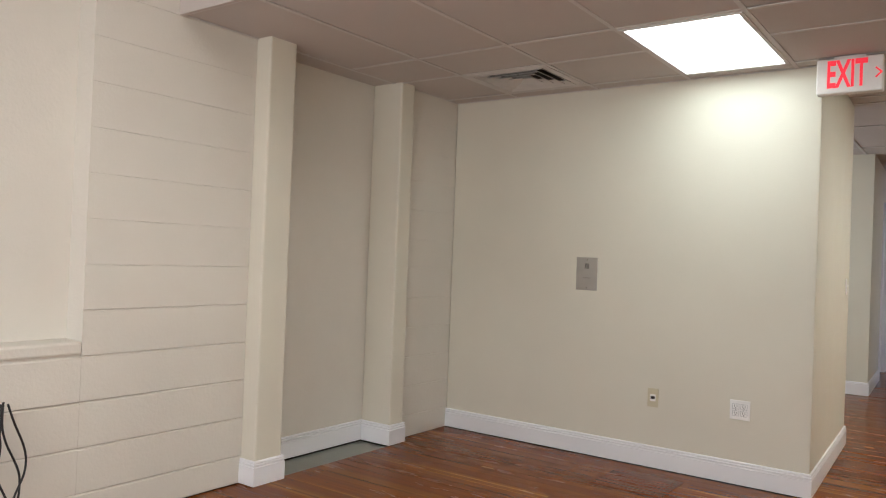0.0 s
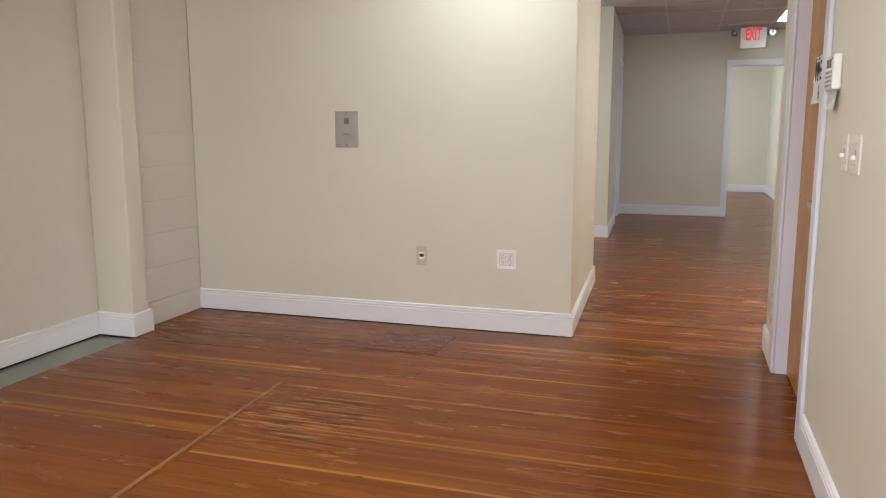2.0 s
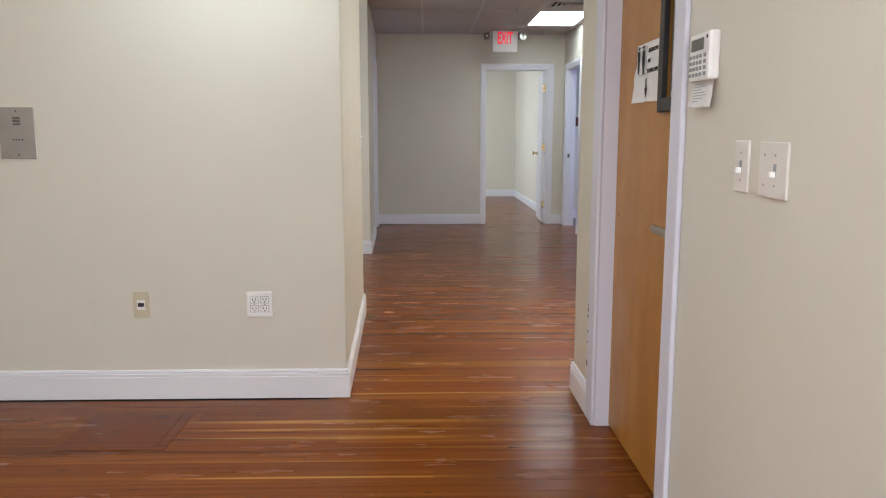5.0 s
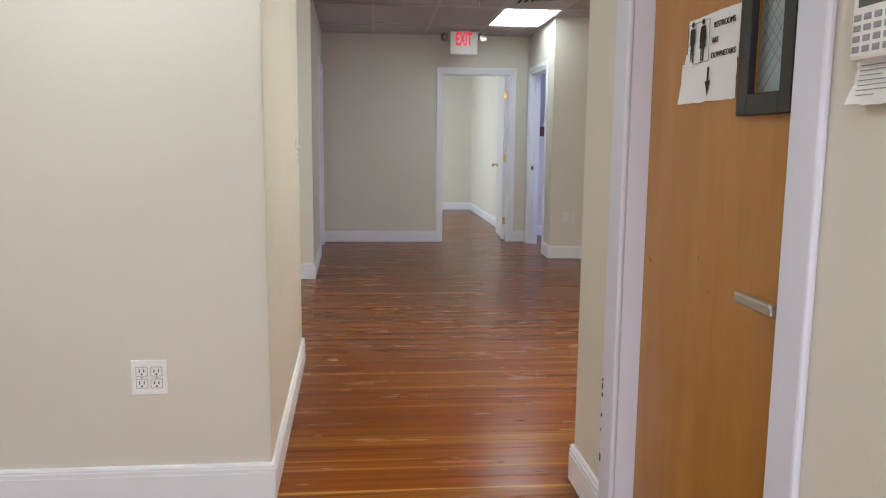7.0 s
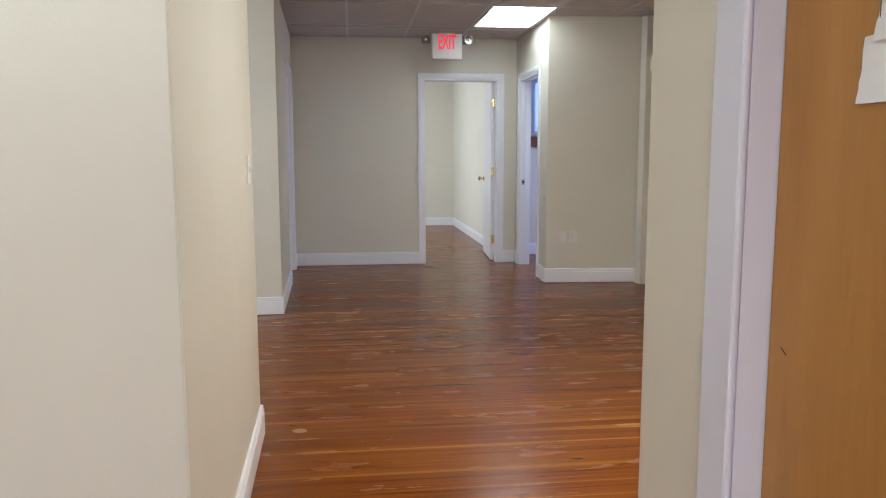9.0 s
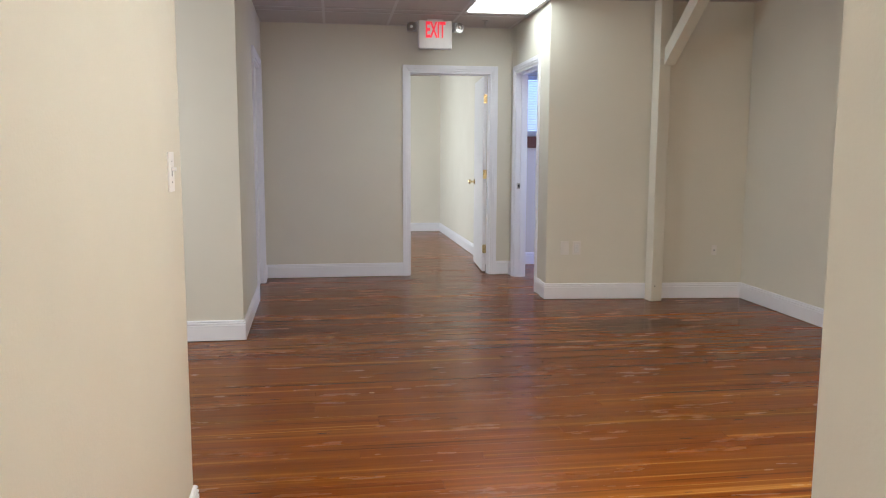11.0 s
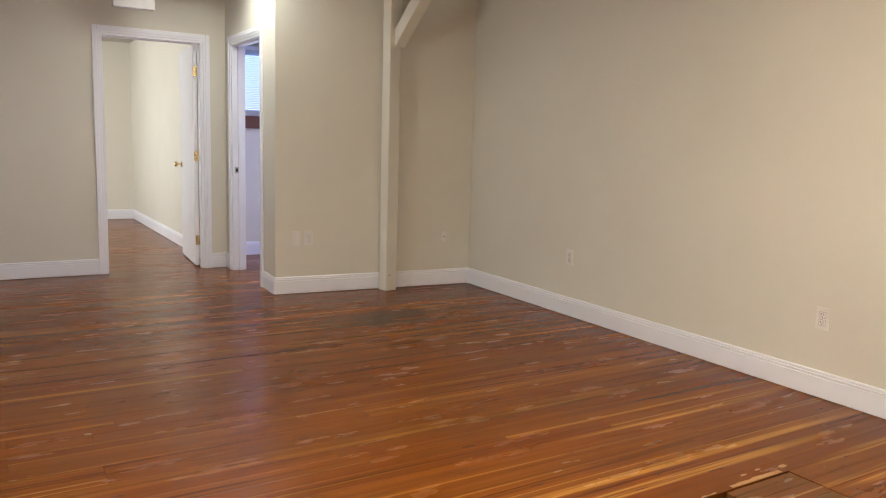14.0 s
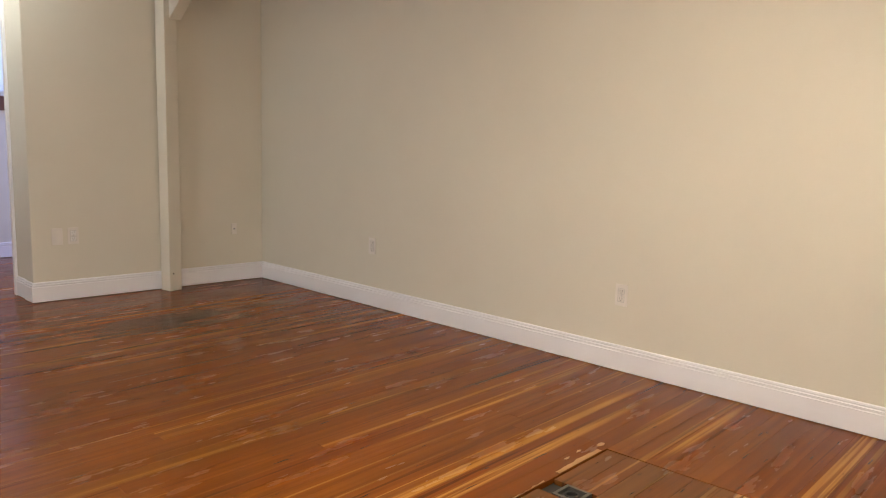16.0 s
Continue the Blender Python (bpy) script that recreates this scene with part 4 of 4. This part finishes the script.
# ---- post with knee brace ----
pt = thing("wooden_post", pose(3.088, 5.165, 0, 0, 0, 8), "cream painted timber post with a knee brace", "post")
part("shaft", boxes((-0.052, 0.052, -0.005, 0.10, 0.0, H - 0.004), bevel=0.006), CREAM, pt)
q = boxes((-0.05, 0.05, -0.055, 0.045, -0.09, 1.0), bevel=0.006)
q.transform(pose(0.04, -0.03, 2.06, 45, 0, 0) @ pose(0, 0, 0))
bmesh.ops.bisect_plane(q, geom=list(q.verts) + list(q.edges) + list(q.faces), plane_co=(0, 0, H - 0.004), plane_no=(0, 0, 1), clear_outer=True)
part("knee_brace", q, CREAM, pt, "slanting cream knee brace")
part("nail_hole", cyl(bmesh.new(), pose(-0.02, -0.0055, 0.13, 90), 0.005, 0.005, 0.001, 10), GAP, pt)

# ---- side office: cap board, window, blinds ----
structure("cap_board", boxes((2.196, 4.88, 7.40, 7.60, 1.311, 1.435), bevel=0.004), BROWN, "dark brown stained cap board on the low wall", "ledge")
wn = tagged(thing("window_1", pose(3.9, 10.2, 0), "white framed window behind lowered blinds", "window"), kind="structure")
part("window_frame", boxes((-0.7, -0.65, 0.03, 0.09, 1.55, 2.4), (0.65, 0.7, 0.03, 0.09, 1.55, 2.4), (-0.65, 0.65, 0.03, 0.09, 1.55, 1.6), (-0.65, 0.65, 0.03, 0.09, 2.35, 2.4)), WHITE, wn)
pn = part("pane", boxes((-0.65, 0.65, 0.055, 0.061, 1.6, 2.35)), GLASS, wn)
pn.visible_shadow = False
part("window_sill", boxes((-0.74, 0.74, -0.05, 0.03, 1.52, 1.549)), WHITE, wn)
bl = thing("window_blinds", pose(3.9, 10.15, 0), "lowered pale venetian blinds glowing with blue daylight", "blinds")
part("head_rail", boxes((-0.72, 0.72, -0.02, 0.03, 2.40, 2.45), bevel=0.003), BLIND, bl)
part("bottom_rail", boxes((-0.70, 0.70, -0.015, 0.015, 1.552, 1.578), bevel=0.003), PLASTIC, bl)
slat_bm = boxes((-0.70, 0.70, -0.0125, 0.0125, -0.0006, 0.0006))
slat_me = bpy.data.meshes.new("slat")
slat_bm.to_mesh(slat_me)
slat_bm.free()
slat_me.materials.append(BLIND)
for k in range(34):
    s = new("slat", slat_me)
    s.parent = bl
    s.matrix_local = pose(0, 0, 1.59 + 0.024 * k, 38, 0, 0)

# ---- cables hanging on the block wall ----
cb = thing("cable_bundle", pose(-2.44, -3.17, 0), "loose black cables hanging down the block wall", "cables")
for k in range(4):
    rnd = random.Random(k + 3)
    pts = []
    for j in range(11):
        z = 0.62 - 0.06 * j if j < 10 else 0.007
        sway = 0.05 * math.sin(j * 0.75 + k * 1.7) * (0.4 + 0.06 * j)
        pts.append((-0.02 + 0.02 * rnd.random(), -0.06 + 0.03 * k + sway + (0.04 * min(j, 4) / 4), max(z, 0.007) - 0.01 * (k % 2) * (j < 9)))
    tube("cable", pts, 0.0045, BLACK, cb)

# ---- floor things ----


def floor_piece(name, x0, x1, y0, y1, z, material, label, category):
    ob = mesh_ob(name, boxes((x0, x1, y0, y1, 0.0005, z), bevel=0.0006), material)
    ob.parent = floor
    return tagged(ob, label)


floor_piece("patch_panel", -1.075, -0.70, -0.555, -0.18, 0.0022, WOODRED, "dark red replacement panel in the boards", "floor patch")
floor_piece("patch_edge", -0.698, -0.655, -0.56, -0.175, 0.0024, WOODRED, "dark strip beside the panel", "floor patch")
bm = prism([(-1.230, -1.2), (-1.210, -1.2), (-1.150, -2.6), (-1.172, -2.6)], 0.0005, 0.002)
tagged(mesh_ob("seam_strip", bm, SEAMWOOD), "pale worn seam across the boards").parent = floor
for x, y, w, h in ((-0.215, 3.905, 0.085, 0.045), (0.352, 4.213, 0.08, 0.03), (0.578, 2.974, 0.035, 0.02), (-1.674, -0.715, 0.11, 0.022), (0.097, 1.672, 0.075, 0.055)):
    n = 14
    pts = [(x + w / 2 * math.cos(6.283 * k / n) * random.uniform(0.7, 1.1), y + h / 2 * math.sin(6.283 * k / n) * random.uniform(0.7, 1.1)) for k in range(n)]
    tagged(mesh_ob("worn_spot", prism(pts, 0.0004, 0.0016), PALEWOOD), "pale bare spot where the finish is gone").parent = floor

# hatch with a recessed ring pull
HX0, HX1, HY0, HY1 = 1.70, 2.873, 0.3182, 1.392
hatch = thing("floor_hatch", pose((HX0 + HX1) / 2, (HY0 + HY1) / 2, 0), "worn plank floor hatch with a recessed ring pull", "hatch")
cx, cy = (HX0 + HX1) / 2, (HY0 + HY1) / 2
PX0, PX1, PY0, PY1 = 2.405, 2.50, 1.230, 1.328
nb = 12
for k in range(nb):
    a = HY0 + 0.006 + (HY1 - HY0 - 0.012) * k / nb
    b = HY0 + 0.006 + (HY1 - HY0 - 0.012) * (k + 1) / nb
    spans = [(HX0 + 0.006, HX1 - 0.006)]
    if b > PY0 and a < PY1:
        spans = [(HX0 + 0.006, PX0 - 0.002), (PX1 + 0.002, HX1 - 0.006)]
    for u, v in spans:
        part("plank", boxes((u - cx, v - cx, a + 0.0007 - cy, b - 0.0007 - cy, -0.02, -0.0005 - 0.001 * random.random()), bevel=0.001), WOODHATCH, hatch)
part("pull_plate", boxes((PX0 - cx, PX1 - cx, PY0 - cy, PY1 - cy, -0.02, -0.012)), DARKMETAL, hatch, "dark recessed metal plate")
part("pull_rim", boxes((PX0 - cx, PX1 - cx, PY0 - cy, PY0 + 0.012 - cy, -0.0115, 0.001), (PX0 - cx, PX1 - cx, PY1 - 0.012 - cy, PY1 - cy, -0.0115, 0.001), (PX0 - cx, PX0 + 0.012 - cx, PY0 + 0.0122 - cy, PY1 - 0.0122 - cy, -0.0115, 0.001), (PX1 - 0.012 - cx, PX1 - cx, PY0 + 0.0122 - cy, PY1 - 0.0122 - cy, -0.0115, 0.001)), plain("tarnished_metal", (0.16, 0.15, 0.13), 0.5, 0.8), hatch)
tube("ring_pull", [(2.452 - cx + 0.022 * math.cos(a), 1.279 - cy + 0.022 * math.sin(a), -0.006) for a in [k * 6.4 / 14 for k in range(15)]], 0.004, DARKMETAL, hatch)
for x0, x1, y0, y1 in ((2.55, 2.84, HY1 + 0.004, HY1 + 0.028), (2.25, 2.46, HY1 + 0.004, HY1 + 0.012)):
    n = 10
    top = [(x0 + (x1 - x0) * k / n, y1 - 0.012 * random.random()) for k in range(n + 1)]
    tagged(mesh_ob("splintered_edge", prism([(x0, y0), (x1, y0)] + top[::-1], 0.0004, 0.002), PALEWOOD), "splintered pale edge beside the hatch").parent = floor
for x, y, w, h in ((2.89, 1.43, 0.05, 0.025), (2.77, 1.455, 0.04, 0.013), (2.68, 1.45, 0.05, 0.010)):
    pts = [(x + w / 2 * math.cos(6.283 * k / 9) * random.uniform(0.6, 1.1), y + h / 2 * math.sin(6.283 * k / 9) * random.uniform(0.6, 1.1)) for k in range(9)]
    tagged(mesh_ob("filler_crumb", prism(pts, 0.0004, 0.002), PALEWOOD), "pale filler fleck on the boards").parent = floor

# ---- floor boards, last ----
PWID = 0.0826
cache = {}


def plank_mesh(length):
    n = max(1, round(length / 0.01))
    if n not in cache:
        L = n * 0.01
        bm = bmesh.new()
        c = 0.0006
        prof = ((0.0003, -0.02), (0.0003, -c), (0.0003 + c, 0.0), (PWID - 0.0003 - c, 0.0), (PWID - 0.0003, -c), (PWID - 0.0003, -0.02))
        a = [bm.verts.new((0.0004, y, z)) for y, z in prof]
        b = [bm.verts.new((L - 0.0004, y, z)) for y, z in prof]
        for k in range(6):
            bm.faces.new((a[k], a[(k + 1) % 6], b[(k + 1) % 6], b[k]))
        bm.faces.new(a)
        bm.faces.new(b[::-1])
        bmesh.ops.recalc_face_normals(bm, faces=bm.faces)
        me = bpy.data.meshes.new("plank")
        bm.to_mesh(me)
        bm.free()
        me.materials.append(WOOD)
        cache[n] = me
    return cache[n], n * 0.01


rest_v, rest_f = [], []
rnd = random.Random(12)
singles = 0


def lay(x0, x1, y, single):
    """One row of strips from x0 to x1."""
    global singles
    x = x0
    while x < x1 - 0.02:
        left = x1 - x
        ln = min(left, round(rnd.uniform(1.2, 4.2), 1))
        if left - ln < 0.5:
            ln = left
        z = rnd.uniform(-0.0006, 0.0)
        if single and singles < 300:
            me, L = plank_mesh(ln)
            ob = new("plank", me)
            ob.location = (x, y, z)
            ob.parent = floor
            singles += 1
        else:
            k = len(rest_v)
            for xx in (x + 0.0004, x + ln - 0.0004):
                for yy, zz in ((0.0003, -0.02), (0.0003, -0.0006), (0.0009, 0), (PWID - 0.0009, 0), (PWID - 0.0003, -0.0006), (PWID - 0.0003, -0.02)):
                    rest_v.append((xx, y + yy, z + zz))
            for j in range(6):
                rest_f.append((k + j, k + 6 + j, k + 6 + (j + 1) % 6, k + (j + 1) % 6))
            rest_f.append(tuple(range(k + 5, k - 1, -1)))
            rest_f.append(tuple(range(k + 6, k + 12)))
        x += ln


row = 0
y = -6.5376
while y < 11.4:
    near = -2.75 < y < 6.0
    if y < -0.05:
        xa = -2.435 if -1.72 < y < -0.73 else XL
        if -2.6 < y < -1.2:
            xs_ = -1.19 + 0.06 * (-1.2 - y) / 1.4
            lay(xa, round(xs_, 2), y, near)
            lay(round(xs_, 2), XR + 0.09, y, near)
        else:
            lay(xa, XR + 0.09, y, near)
        if y > -1.65:
            lay(XR + 0.10, 2.3, y, False)
    elif y < 6.75:
        x0 = XL if y > 1.58 else -0.1
        if y > 4.18:
            x0 = -0.3
        x1 = RX if y < 5.3 else (DX + 0.05 if y < 5.42 else 4.9)
        if y + PWID / 2 > HY0 and y + PWID / 2 < HY1:
            lay(x0, HX0, y, near)
            lay(HX1, x1, y, near)
        else:
            lay(x0, x1, y, near)
    else:
        lay(-0.98, 4.9, y, False)
    y += PWID
me = bpy.data.meshes.new("plank_rest")
me.from_pydata(rest_v, [], rest_f)
me.materials.append(WOOD)
ob = new("planks", me)
ob.parent = floor
tagged(ob, "old reddish fir floor strips with yellow streaks", kind="stuff")
